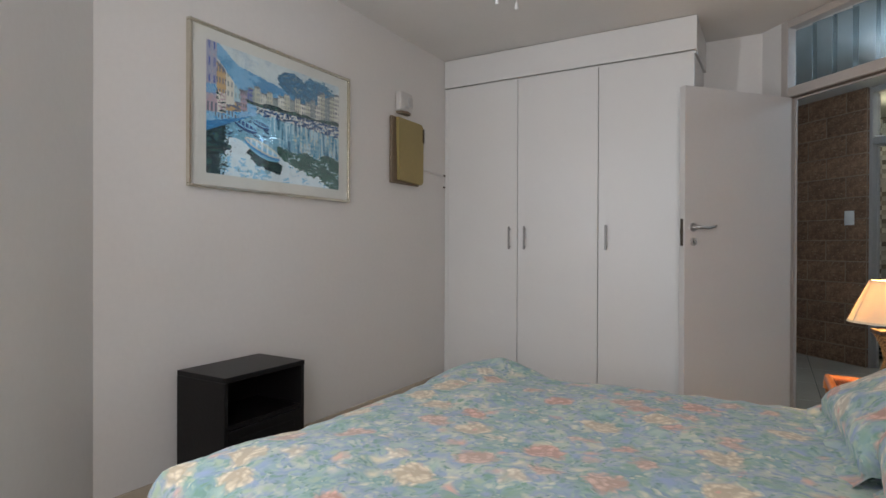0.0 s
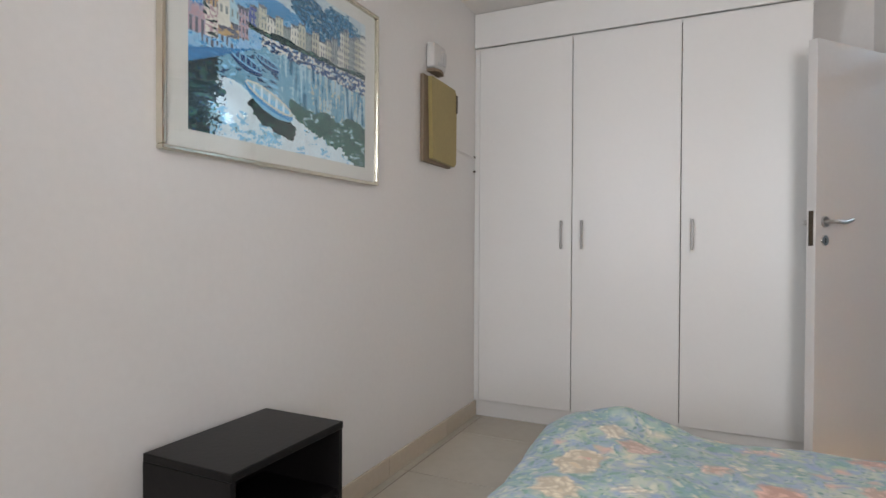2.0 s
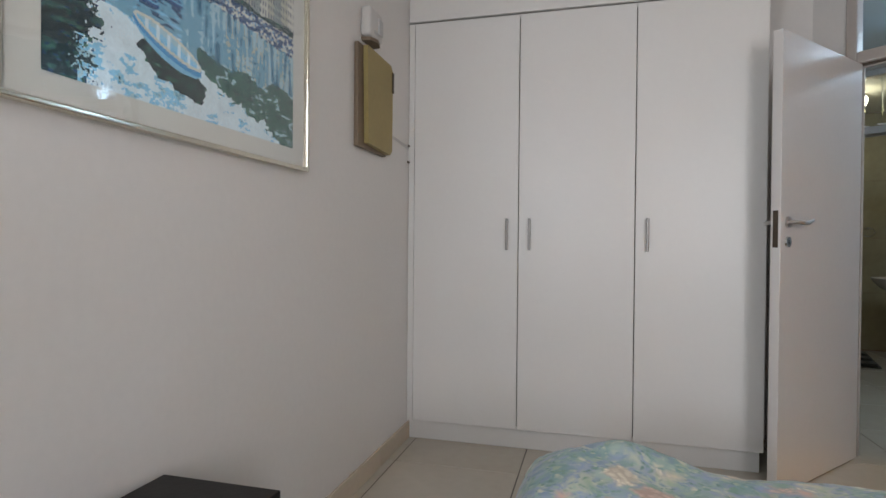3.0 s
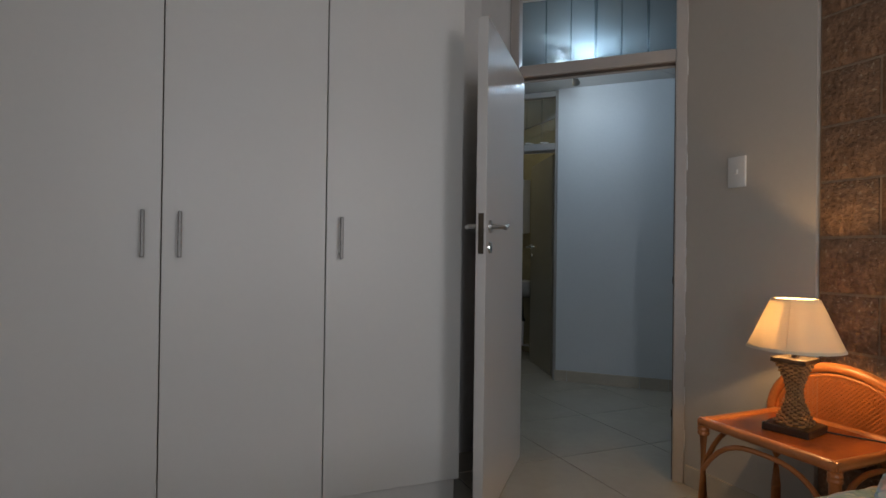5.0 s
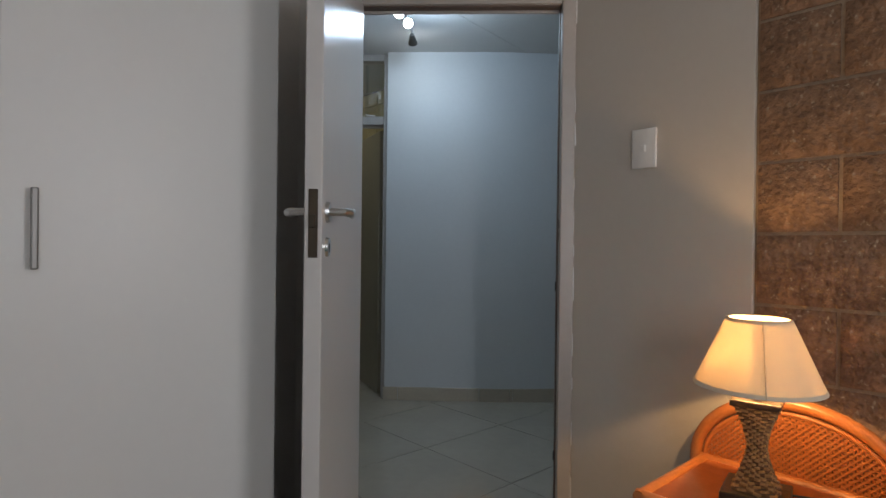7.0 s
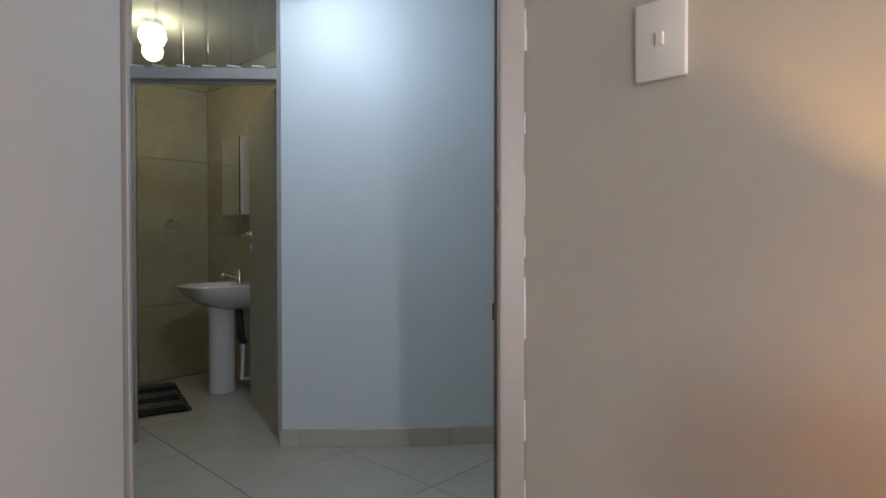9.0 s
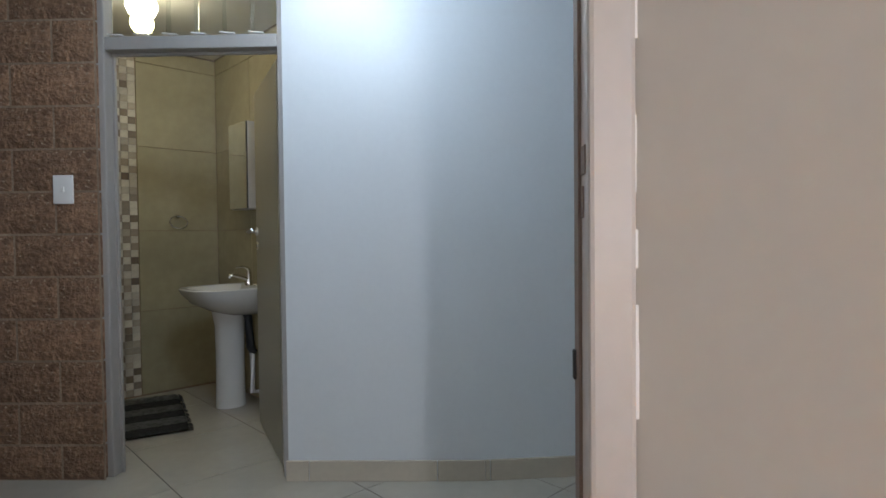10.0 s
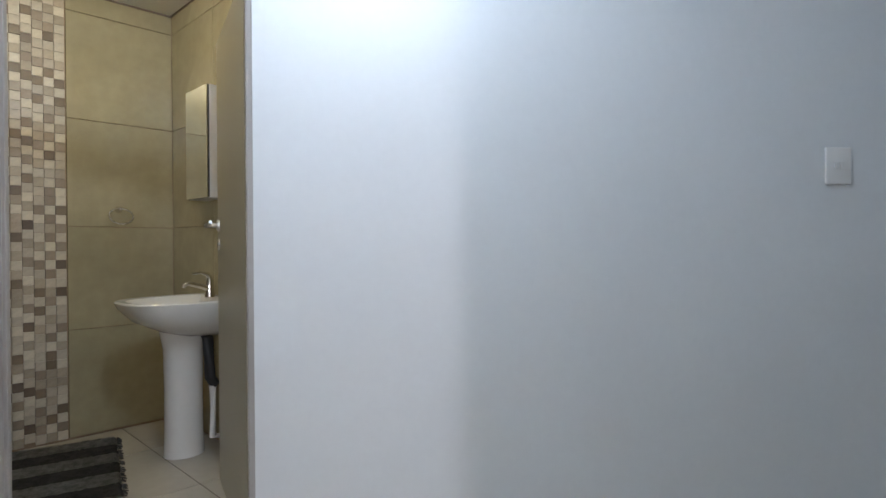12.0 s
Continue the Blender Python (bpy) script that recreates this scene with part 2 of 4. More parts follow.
wall("wall_bath_back", [(1.5, BY), (BX, BY), (BX, BY + 0.12), (1.5, BY + 0.12)], MORTAR, label="bathroom wall covered in beige tiles and mosaic")
wall("wall_bath_right", [(BX, 1.57), (BX + 0.12, 1.45), (BX + 0.12, BY + 0.12), (BX, BY + 0.12)], MORTAR, label="bathroom wall covered in beige tiles")

# lower bathroom ceiling, a narrow gap left along the tiles
BATH_CEIL = 2.487
bm = bmesh.new()
add_prism(bm, [(1.80, BY - 0.020), (BX - 0.020, BY - 0.020), (BX - 0.020, 5.63 - BX + 0.020), (5.63 - BY + 0.020, BY - 0.020)][1:], BATH_CEIL, CEIL - 0.004)
tagged(part("ceiling_bath", bm, CEILPAINT), "plain off-white bathroom ceiling with a dark gap along the tiles", "ceiling", kind="structure")

ceiling_bath = bpy.data.objects["ceiling_bath"]
# Brown strips paint in the gap's shade and mould line along the tiles.
for lo, hi in (((1.9, BY - 0.022, BATH_CEIL - 0.009), (BX - 0.014, BY - 0.0125, BATH_CEIL + 0.006)), ((BX - 0.022, 1.62, BATH_CEIL - 0.005), (BX - 0.0125, BY - 0.0225, BATH_CEIL + 0.006))):
    box_part("ceiling_joint", lo, hi, REBATE, ceiling_bath, "dark strip drawn in for the shaded gap and its mould line")

# more materials
def glass(name, tint=(0.9, 0.96, 0.98), rough=0.02):
    m = bpy.data.materials.new(name)
    m.use_nodes = True
    b = m.node_tree.nodes["Principled BSDF"]
    b.inputs["Base Color"].default_value = (*tint, 1)
    b.inputs["Roughness"].default_value, b.inputs["Transmission Weight"].default_value, b.inputs["IOR"].default_value = rough, 1.0, 1.45
    return m


def glow(name, color, strength):
    m = bpy.data.materials.new(name)
    m.use_nodes = True
    b = m.node_tree.nodes["Principled BSDF"]
    b.inputs["Base Color"].default_value = (*color, 1)
    b.inputs["Emission Color"].default_value, b.inputs["Emission Strength"].default_value = (*color, 1), strength
    return m


PANE = glass("louvre_glass", (0.46, 0.55, 0.59), 0.14)
BATHPANE = glass("clear_louvre_glass", (0.84, 0.88, 0.88), 0.04)
CLEAR = glass("picture_glass", (1, 1, 1), 0.0)
MIRROR = material("mirror_silver", (0.86, 0.88, 0.86), 0.02, metal=1.0)
BULB = glow("cool_bulb", (0.86, 0.94, 1.0), 70)
BATHGLOW = glow("bath_globe", (1.0, 0.93, 0.70), 9)
WARMBULB = glow("warm_bulb", (1.0, 0.70, 0.36), 14)
CERAMIC = material("white_ceramic", (0.70, 0.69, 0.66), 0.12, vary=0.015)
BATHTILE = material("bath_tile", (0.40, 0.355, 0.232), 0.24, vary=0.12, large=2.2, grain=14, per_piece=0.05, bump=0.02)
RATTAN = material("orange_rattan", (0.50, 0.17, 0.045), 0.3, vary=0.16, large=12, grain=70, coat=0.3)
RATTANTOP = material("stained_wood_tray", (0.42, 0.11, 0.03), 0.22, vary=0.12, large=6, grain=40, coat=0.4)
ROPE = material("woven_rope", (0.31, 0.185, 0.078), 0.8, vary=0.3, large=30, grain=90, bump=0.6, bump_scale=150)
ROPEDARK = material("dark_rope", (0.15, 0.082, 0.036), 0.85, vary=0.3, large=30, grain=90, bump=0.6, bump_scale=150)
DARKBASE = material("dark_stained_wood", (0.035, 0.022, 0.015), 0.4, vary=0.2, bump=0.1)
GOLDEDGE = material("champagne_metal", (0.66, 0.62, 0.52), 0.18, metal=1.0, vary=0.05)
MOUNT = material("picture_mount", (0.58, 0.58, 0.53), 0.8, vary=0.03)
PANELFACE = material("gold_fabric_panel", (0.33, 0.26, 0.10), 0.55, vary=0.06, large=5, bump=0.08, bump_scale=150)
PANELBACK = material("brown_backing", (0.20, 0.15, 0.10), 0.6, vary=0.1)
MATRESS = material("mattress_cloth", (0.62, 0.60, 0.56), 0.9, vary=0.05, bump=0.2, bump_scale=120)
BLACKRUBBER = material("black_rubber", (0.02, 0.02, 0.02), 0.6)
FABRICDARK = material("charcoal_pile", (0.07, 0.067, 0.064), 1.0, vary=0.4, large=30, grain=160, bump=1.0, bump_scale=180)
FABRICGREY = material("grey_pile", (0.24, 0.24, 0.225), 1.0, vary=0.4, large=30, grain=160, bump=1.0, bump_scale=180)

SHADE = bpy.data.materials.new("cream_lampshade")
SHADE.use_nodes = True
_n, _l = SHADE.node_tree.nodes, SHADE.node_tree.links
_b = _n["Principled BSDF"]
_b.inputs["Base Color"].default_value, _b.inputs["Roughness"].default_value = (0.78, 0.68, 0.54, 1), 0.9
_t, _mx = _n.new("ShaderNodeBsdfTranslucent"), _n.new("ShaderNodeMixShader")
_t.inputs["Color"].default_value = (0.88, 0.78, 0.60, 1)
_mx.inputs[0].default_value = 0.34
_l.new(_b.outputs[0], _mx.inputs[1])
_l.new(_t.outputs[0], _mx.inputs[2])
_l.new(_mx.outputs[0], _n["Material Output"].inputs["Surface"])


def floral():
    """Printed cotton: pale teal ground with leaf blotches and peach, cream and blue blooms."""
    m = bpy.data.materials.new("floral_print")
    m.use_nodes = True
    n, l = m.node_tree.nodes, m.node_tree.links
    b = n["Principled BSDF"]
    b.inputs["Roughness"].default_value = 0.85
    b.inputs["Sheen Weight"].default_value = 0.2
    tc = n.new("ShaderNodeTexCoord")
    warp = n.new("ShaderNodeTexNoise")
    warp.inputs["Scale"].default_value, warp.inputs["Detail"].default_value = 14, 3
    l.new(tc.outputs["Object"], warp.inputs["Vector"])
    off = n.new("ShaderNodeVectorMath")
    off.operation = "MULTIPLY_ADD"
    off.inputs[1].default_value = (0.09, 0.09, 0.09)
    l.new(warp.outputs["Color"], off.inputs[0])
    l.new(tc.outputs["Object"], off.inputs[2])

    def vor(scale, shift):
        mp = n.new("ShaderNodeMapping")
        mp.inputs["Location"].default_value = (shift, shift * 0.7, 0)
        l.new(off.outputs[0], mp.inputs["Vector"])
        v = n.new("ShaderNodeTexVoronoi")
        v.inputs["Scale"].default_value = scale
        l.new(mp.outputs[0], v.inputs["Vector"])
        return v

    def ramp(fac, stops, mode="CONSTANT"):
        r = n.new("ShaderNodeValToRGB")
        r.color_ramp.interpolation = mode
        while len(r.color_ramp.elements) < len(stops):
            r.color_ramp.elements.new(0.5)
        for e, (p, c) in zip(r.color_ramp.elements, stops):
            e.position, e.color = p, (*c, 1)
        l.new(fac, r.inputs[0])
        return r.outputs[0]

    def channel(v, i):
        s = n.new("ShaderNodeSeparateColor")
        l.new(v.outputs["Color"], s.inputs[0])
        return s.outputs[i]

    def over(under, top, dist, lo, hi):
        mr = n.new("ShaderNodeMapRange")
        mr.inputs["From Min"].default_value, mr.inputs["From Max"].default_value = lo, hi
        mr.inputs["To Min"].default_value, mr.inputs["To Max"].default_value = 1, 0
        l.new(dist, mr.inputs["Value"])
        mx = n.new("ShaderNodeMix")
        mx.data_type = "RGBA"
        l.new(mr.outputs[0], mx.inputs[0])
        l.new(under, mx.inputs[6])
        l.new(top, mx.inputs[7])
        return mx.outputs[2]

    ground = n.new("ShaderNodeTexNoise")
    ground.inputs["Scale"].default_value, ground.inputs["Detail"].default_value = 9, 6
    l.new(tc.outputs["Object"], ground.inputs["Vector"])
    col = ramp(ground.outputs["Fac"], [(0.36, (0.170, 0.290, 0.300)), (0.46, (0.250, 0.350, 0.330)), (0.54, (0.240, 0.300, 0.410)), (0.64, (0.400, 0.440, 0.370))], "LINEAR")
    fine = vor(58, 0.9)
    finecol = ramp(channel(fine, 1), [(0, (0.110, 0.205, 0.175)), (0.22, (0.300, 0.400, 0.340)), (0.45, (0.185, 0.265, 0.330)), (0.62, (0.430, 0.465, 0.380)), (0.80, (0.150, 0.260, 0.190))])
    col = over(col, finecol, fine.outputs["Distance"], 0.12, 0.62)
    leaves = vor(30, 0.3)
    leafcol = ramp(channel(leaves, 0), [(0, (0.150, 0.270, 0.215)), (0.25, (0.250, 0.320, 0.430)), (0.45, (0.320, 0.400, 0.290)), (0.65, (0.520, 0.520, 0.420)), (0.82, (0.190, 0.260, 0.370))])
    col = over(col, leafcol, leaves.outputs["Distance"], 0.14, 0.52)
    blue = vor(14, 1.7)
    bluecol = ramp(channel(blue, 1), [(0, (0.235, 0.300, 0.450)), (0.28, (0.330, 0.430, 0.380)), (0.5, (0.200, 0.310, 0.235)), (0.72, (0.560, 0.520, 0.390)), (0.88, (0.560, 0.360, 0.290))])
    col = over(col, bluecol, blue.outputs["Distance"], 0.10, 0.46)
    blooms = vor(6.4, 4.1)
    bloomcol = ramp(channel(blooms, 2), [(0, (0.600, 0.380, 0.320)), (0.30, (0.620, 0.545, 0.420)), (0.5, (0.590, 0.430, 0.365)), (0.72, (0.640, 0.590, 0.490))])
    petals = vor(40, 2.2)
    shade = ramp(petals.outputs["Distance"], [(0.10, (1.05, 1.05, 1.05)), (0.62, (0.66, 0.62, 0.58))], "LINEAR")
    pm = n.new("ShaderNodeMix")
    pm.data_type, pm.blend_type = "RGBA", "MULTIPLY"
    pm.inputs[0].default_value = 1.0
    l.new(bloomcol, pm.inputs[6])
    l.new(shade, pm.inputs[7])
    ragged = n.new("ShaderNodeMath")
    ragged.operation = "MULTIPLY_ADD"
    ragged.inputs[1].default_value = 0.16
    l.new(petals.outputs["Distance"], ragged.inputs[0])
    l.new(blooms.outputs["Distance"], ragged.inputs[2])
    col = over(col, pm.outputs[2], ragged.outputs[0], 0.40, 0.52)
    hearts = ramp(channel(blooms, 0), [(0, (0.530, 0.310, 0.250)), (0.5, (0.560, 0.440, 0.290))])
    col = over(col, hearts, ragged.outputs[0], 0.09, 0.17)
    lift = n.new("ShaderNodeVectorMath")
    lift.operation = "MULTIPLY"
    lift.inputs[1].default_value = (1.20, 1.20, 1.16)
    l.new(col, lift.inputs[0])
    col = lift.outputs[0]
    l.new(col, b.inputs["Base Color"])
    bp = n.new("ShaderNodeBump")
    bp.inputs["Strength"].default_value, bp.inputs["Distance"].default_value = 0.35, 0.01
    l.new(ground.outputs["Fac"], bp.inputs["Height"])
    l.new(bp.outputs[0], b.inputs["Normal"])
    return m


FLORAL = floral()


# ---- doors ----
def door_frame(name, place, width, lintel, depth, mat, label, panes=6):
    """Steel door frame with a glazed fanlight of overlapping upright panes up to the ceiling. x runs across the opening, y through it."""
    f = thing(name, place, -45, label, "door frame", kind="structure")
    j = 0.052
    for x0, x1 in ((-j, 0.0), (width, width + j)):
        bm = bmesh.new()
        add_box(bm, (x0, -0.012, 0), (x1, depth - (0.012 if x0 > 0 and depth < 0.08 else 0.0), CEIL - 0.002), 0.006)
        sx = (x1 - 0.001, x1 + 0.014) if x0 < 0 else (x0 - 0.002, x0 + 0.001)
        if depth < 0.08 and x0 < 0:
            add_box(bm, (sx[0], 0.045, 0), (sx[1], depth - 0.004, lintel), 0.003)
        part("jamb", bm, mat, f)
    bm = bmesh.new()
    add_box(bm, (0, -0.010, lintel), (width, depth - 0.002, lintel + 0.062), 0.006)
    add_box(bm, (0, 0.045, lintel - 0.014), (width, depth - 0.006, lintel + 0.001), 0.003)
    part("transom_bar", bm, mat, f)
    bm = bmesh.new()
    add_box(bm, (0, -0.008, CEIL - 0.052), (width, depth - 0.002, CEIL - 0.003), 0.006)
    part("head", bm, mat, f)
    z0, z1 = lintel + 0.063, CEIL - 0.053
    w = width / panes
    for i in range(panes):
        bm = bmesh.new()
        add_box(bm, (-w * 0.54, -0.0025, 0), (w * 0.54, 0.0025, z1 - z0 - 0.012), 0.0008, 1,
                pose(w * (i + 0.5), 0.062, z0 + 0.003 + 0.004 * (i % 2), 0, 0.4 * ((i * 7) % 5 - 2), 9 + 1.5 * ((i * 3) % 4)))
        p = part("pane", bm, PANE if mat is FRAMEPAINT else BATHPANE, f)
        p.visible_shadow = False
    for i in range(panes + 1):
        bm = bmesh.new()
        x = min(max(w * i, 0.012), width - 0.012)
        if mat is FRAMEPAINT or i == panes:
            add_box(bm, (x - 0.011, 0.050, z0), (x + 0.011, 0.078, z0 + 0.006), 0.001, 1)
        else:
            add_box(bm, (0, -0.004, 0.0), (w * 0.52, 0.030, 0.007), 0.001, 1, pose(x, 0, z0 + 0.009, 0, 6, 0))
        part("pane_clip", bm, WHITEPLASTIC, f)
    return f


def lever_handle(parent, x, z, y, out, mat, direction):
    """Round rose, curved lever and keyhole plate on a door face; out is the side it stands off to."""
    bm = bmesh.new()
    add_rod(bm, (x, y, z), (x, y + out * 0.009, z), 0.026, 0.024, 24)
    h = part("handle_rose", bm, STEEL, parent, smooth=True)
    bm = bmesh.new()
    pts = [(x, y + out * 0.008, z), (x, y + out * 0.045, z), (x + direction * 0.012, y + out * 0.055, z - 0.002)]
    for k in range(1, 9):
        u = k / 8
        pts.append((x + direction * (0.012 + 0.115 * u), y + out * (0.055 - 0.006 * u), z - 0.006 * math.sin(u * math.pi) + 0.010 * u * u))
    add_tube(bm, pts, [0.010, 0.010, 0.010] + [0.0095 - 0.002 * (k / 8) for k in range(1, 9)], 10)
    part("lever", bm, STEEL, parent, smooth=True)
    bm = bmesh.new()
    add_rod(bm, (x, y, z - 0.085), (x, y + out * 0.007, z - 0.085), 0.025, 0.023, 24)
    k = part("keyhole_plate", bm, CHROME, parent, smooth=True)
    box_part("keyhole", (x - 0.003, y + out * 0.0072 - 0.0005, z - 0.098), (x + 0.003, y + out * 0.0072 + 0.0005, z - 0.076), BLACKRUBBER, k)


HINGE, WID = (2.30, 0.393, 0), 0.777
door_frame("door_frame_1", HINGE, WID, 2.03, 0.062, FRAMEPAINT, "cream gloss-painted steel door frame with a glazed fanlight")
box_part("rebate", (WID - 0.004, 0.024, 0.0), (WID + 0.001, 0.047, 2.026), REBATE, bpy.data.objects["door_frame_1"], "brown painted rebate", bevel=0.001)
box_part("rebate", (0.002, 0.006, 2.026), (WID - 0.004, 0.043, 2.0315), REBATE, bpy.data.objects["door_frame_1"], "brown painted rebate", bevel=0.001)
bm = bmesh.new()
add_box(bm, (WID - 0.0015, 0.002, 1.188), (WID + 0.001, 0.022, 1.221), 0.0008, 1)
add_box(bm, (WID - 0.0015, 0.011, 1.140), (WID + 0.001, 0.022, 1.176), 0.0008, 1)
part("strike_recess", bm, REBATE, bpy.data.objects["door_frame_1"])
for z in (0.95, 0.30):
    bm = bmesh.new()
    add_box(bm, (WID - 0.007, 0.037, z), (WID - 0.003, 0.046, z + 0.035), 0.001, 1)
    part("buffer", bm, BLACKRUBBER, bpy.data.objects["door_frame_1"])
# chipped plaster ridge where the wall meets the frame
bm = bmesh.new()
for k in range(60):
    z0, z1 = 2.5 * k / 60, 2.5 * (k + 1) / 60
    g = 0.004 * noise.noise(Vector((0.3, k * 0.31, 2.0))) + 0.0025 * noise.noise(Vector((4.0, k * 0.9, 1.0)))
    if noise.noise(Vector((9.0, k * 0.37, 5.0))) < 0.02:
        continue
    add_box(bm, (WID + 0.0515, -0.005 - 0.3 * g, z0), (WID + 0.0555 + 0.9 * g, 0.004, z1 + 0.001))
bmesh.ops.transform(bm, matrix=pose(*HINGE, 0, 0, -45), verts=bm.verts[:])
tagged(part("trim", bm, PAINT), "chipped white plaster ridge beside the door frame", "trim", kind="structure")
leaf_dir = math.degrees(math.atan2(-0.256 - 0.385, 1.752 - 2.302))
door = thing("door_1", (2.302, 0.385, 0), leaf_dir, "open flush interior door painted pale grey with a steel lever handle", "door", kind="structure")
LW = 0.838
box_part("leaf", (0.004, -0.021, 0.008), (LW, 0.021, 2.022), DOORPAINT, door, bevel=0.003)
bm = bmesh.new()
add_box(bm, (LW - 0.001, -0.011, 1.085), (LW + 0.002, 0.011, 1.245), 0.001, 1)
add_box(bm, (LW + 0.001, -0.006, 1.155), (LW + 0.010, 0.006, 1.185), 0.001, 1)
part("lock_plate", bm, DARKMETAL, door)
lever_handle(door, LW - 0.062, 1.195, 0.021, 1, STEEL, -1)
lever_handle(door, LW - 0.062, 1.195, -0.021, -1, STEEL, -1)
for z in (0.25, 1.0, 1.78):
    bm = bmesh.new()
    add_rod(bm, (0.0, -0.026, z), (0.0, -0.026, z + 0.1), 0.007, n=10)
    part("hinge", bm, STEEL, door)

# bathroom door
door_frame("door_frame_2", (2.992, 2.488, 0), 0.806, 2.00, 0.066, GREYFRAME, "grey painted steel frame of the bathroom door with a glazed fanlight", 6)
bdir = math.degrees(math.atan2(0.845, 0.264))
bdoor = thing("door_2", (3.622, 2.012, 0), bdir, "half-open olive grey bathroom door with a steel lever", "door", kind="structure")
box_part("leaf", (0.006, -0.018, 0.008), (0.755, 0.018, 1.98), BATHDOOR, bdoor, bevel=0.003)
lever_handle(bdoor, 0.70, 1.16, 0.018, 1, STEEL, -1)
lever_handle(bdoor, 0.70, 1.16, -0.018, -1, STEEL, -1)

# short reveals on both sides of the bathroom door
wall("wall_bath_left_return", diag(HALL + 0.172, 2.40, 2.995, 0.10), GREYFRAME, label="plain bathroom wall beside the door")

# ---- wardrobe ----
ward = thing("wardrobe", (0, 0, 0), 0, "tall white built-in wardrobe with three doors and bar handles", "wardrobe")
WX = 1.79
box_part("plinth", (0.002, 0.03, 0.0), (WX - 0.01, 0.05, 0.10), LAMINATE, ward, bevel=0.002)
bm = bmesh.new()
add_box(bm, (0.002, 0.022, 0.10), (0.02, 0.555, 2.30))
add_box(bm, (WX - 0.018, 0.022, 0.10), (WX, 0.555, 2.30))
add_box(bm, (0.02, 0.535, 0.10), (WX - 0.018, 0.555, 2.30))
add_box(bm, (0.02, 0.022, 0.10), (WX - 0.018, 0.535, 0.118))
part("carcass", bm, LAMINATE, ward)
box_part("side_plinth", (WX - 0.03, 0.05, 0.0), (WX - 0.012, 0.555, 0.10), LAMINATE, ward)
bm = bmesh.new()
add_box(bm, (0.002, -0.006, 2.306), (WX + 0.015, 0.014, CEIL - 0.003), 0.003)
add_box(bm, (WX - 0.003, 0.014, 2.306), (WX + 0.015, 0.556, CEIL - 0.003), 0.002)
part("top_fascia", bm, LAMINATE, ward)
box_part("fascia_rail", (0.002, 0.012, 2.285), (WX + 0.008, 0.04, 2.302), LAMINATE, ward)
box_part("filler_strip", (0.002, 0.004, 0.10), (0.034, 0.020, 2.300), LAMINATE, ward, bevel=0.001)
for x0, x1, hx in ((0.037, 0.6118, 0.557), (0.6162, 1.1962, 0.675), (1.2005, WX, 1.256)):
    d = box_part("door", (x0, 0.0, 0.106), (x1, 0.019, 2.293), LAMINATE, ward, bevel=0.0025)
    bm = bmesh.new()
    add_tube(bm, [(hx, 0.0, 1.078), (hx, -0.022, 1.078)], 0.005, 8)
    add_tube(bm, [(hx, 0.0, 1.205), (hx, -0.022, 1.205)], 0.005, 8)
    add_box(bm, (hx - 0.0068, -0.031, 1.058), (hx + 0.0068, -0.021, 1.224), 0.003)
    part("handle", bm, HANDLE, d)
# Partitions are coloured brown so the door gaps read as shaded.
box_part("partition", (0.600, 0.022, 0.118), (0.624, 0.535, 2.30), WARDGAP, ward)
box_part("partition", (1.181, 0.022, 0.118), (1.206, 0.535, 2.30), WARDGAP, ward)

# ---- black bedside cabinet by the picture ----
cab = thing("black_cabinet", (0.044, -2.318, 0), 0, "black lacquered bedside cabinet with an open shelf, against the wall", "cabinet")
CW, CD, CH = 0.44, 0.305, 0.551
box_part("top", (0, 0, CH - 0.022), (CD, CW, CH), BLACKWOOD, cab, bevel=0.003)
box_part("side_panel", (0, 0, 0.0), (CD - 0.004, 0.018, CH - 0.022), BLACKWOOD, cab, bevel=0.001)
box_part("side_panel", (0, CW - 0.018, 0.0), (CD - 0.004, CW, CH - 0.022), BLACKWOOD, cab, bevel=0.001)
box_part("back_panel", (0, 0.018, 0.03), (0.008, CW - 0.018, CH - 0.022), BLACKWOOD, cab)
box_part("shelf", (0.008, 0.018, 0.335), (CD - 0.012, CW - 0.018, 0.353), BLACKWOOD, cab)
box_part("bottom", (0.008, 0.018, 0.05), (CD - 0.012, CW - 0.018, 0.068), BLACKWOOD, cab)
box_part("door", (CD - 0.022, 0.020, 0.07), (CD - 0.004, CW - 0.020, 0.332), BLACKWOOD, cab, bevel=0.002)
box_part("door_panel", (CD - 0.003, 0.065, 0.11), (CD + 0.001, CW - 0.065, 0.295), BLACKWOOD, cab, bevel=0.002)

# ---- bed ----
BX0, BX1, BY0, BY1, BZ = 0.865, 2.84, -2.84, -1.26, 0.475
bed = thing("bed", (0, 0, 0), 0, "double bed with a pale floral quilt pulled over it", "bed")
box_part("base", (BX0 + 0.06, BY0 + 0.05, 0.06), (BX1, BY1 - 0.05, 0.26), MATRESS, bed, bevel=0.02)
box_part("mattress", (BX0 + 0.03, BY0 + 0.03, 0.26), (BX1, BY1 - 0.03, BZ - 0.025), MATRESS, bed, bevel=0.05, segs=4)
for x in (BX0 + 0.15, BX1 - 0.15):
    for y in (BY0 + 0.15, BY1 - 0.15):
        bm = bmesh.new()
        add_rod(bm, (x, y, 0), (x, y, 0.062), 0.03, 0.035, 12)
        part("leg", bm, DARKBASE, bed)


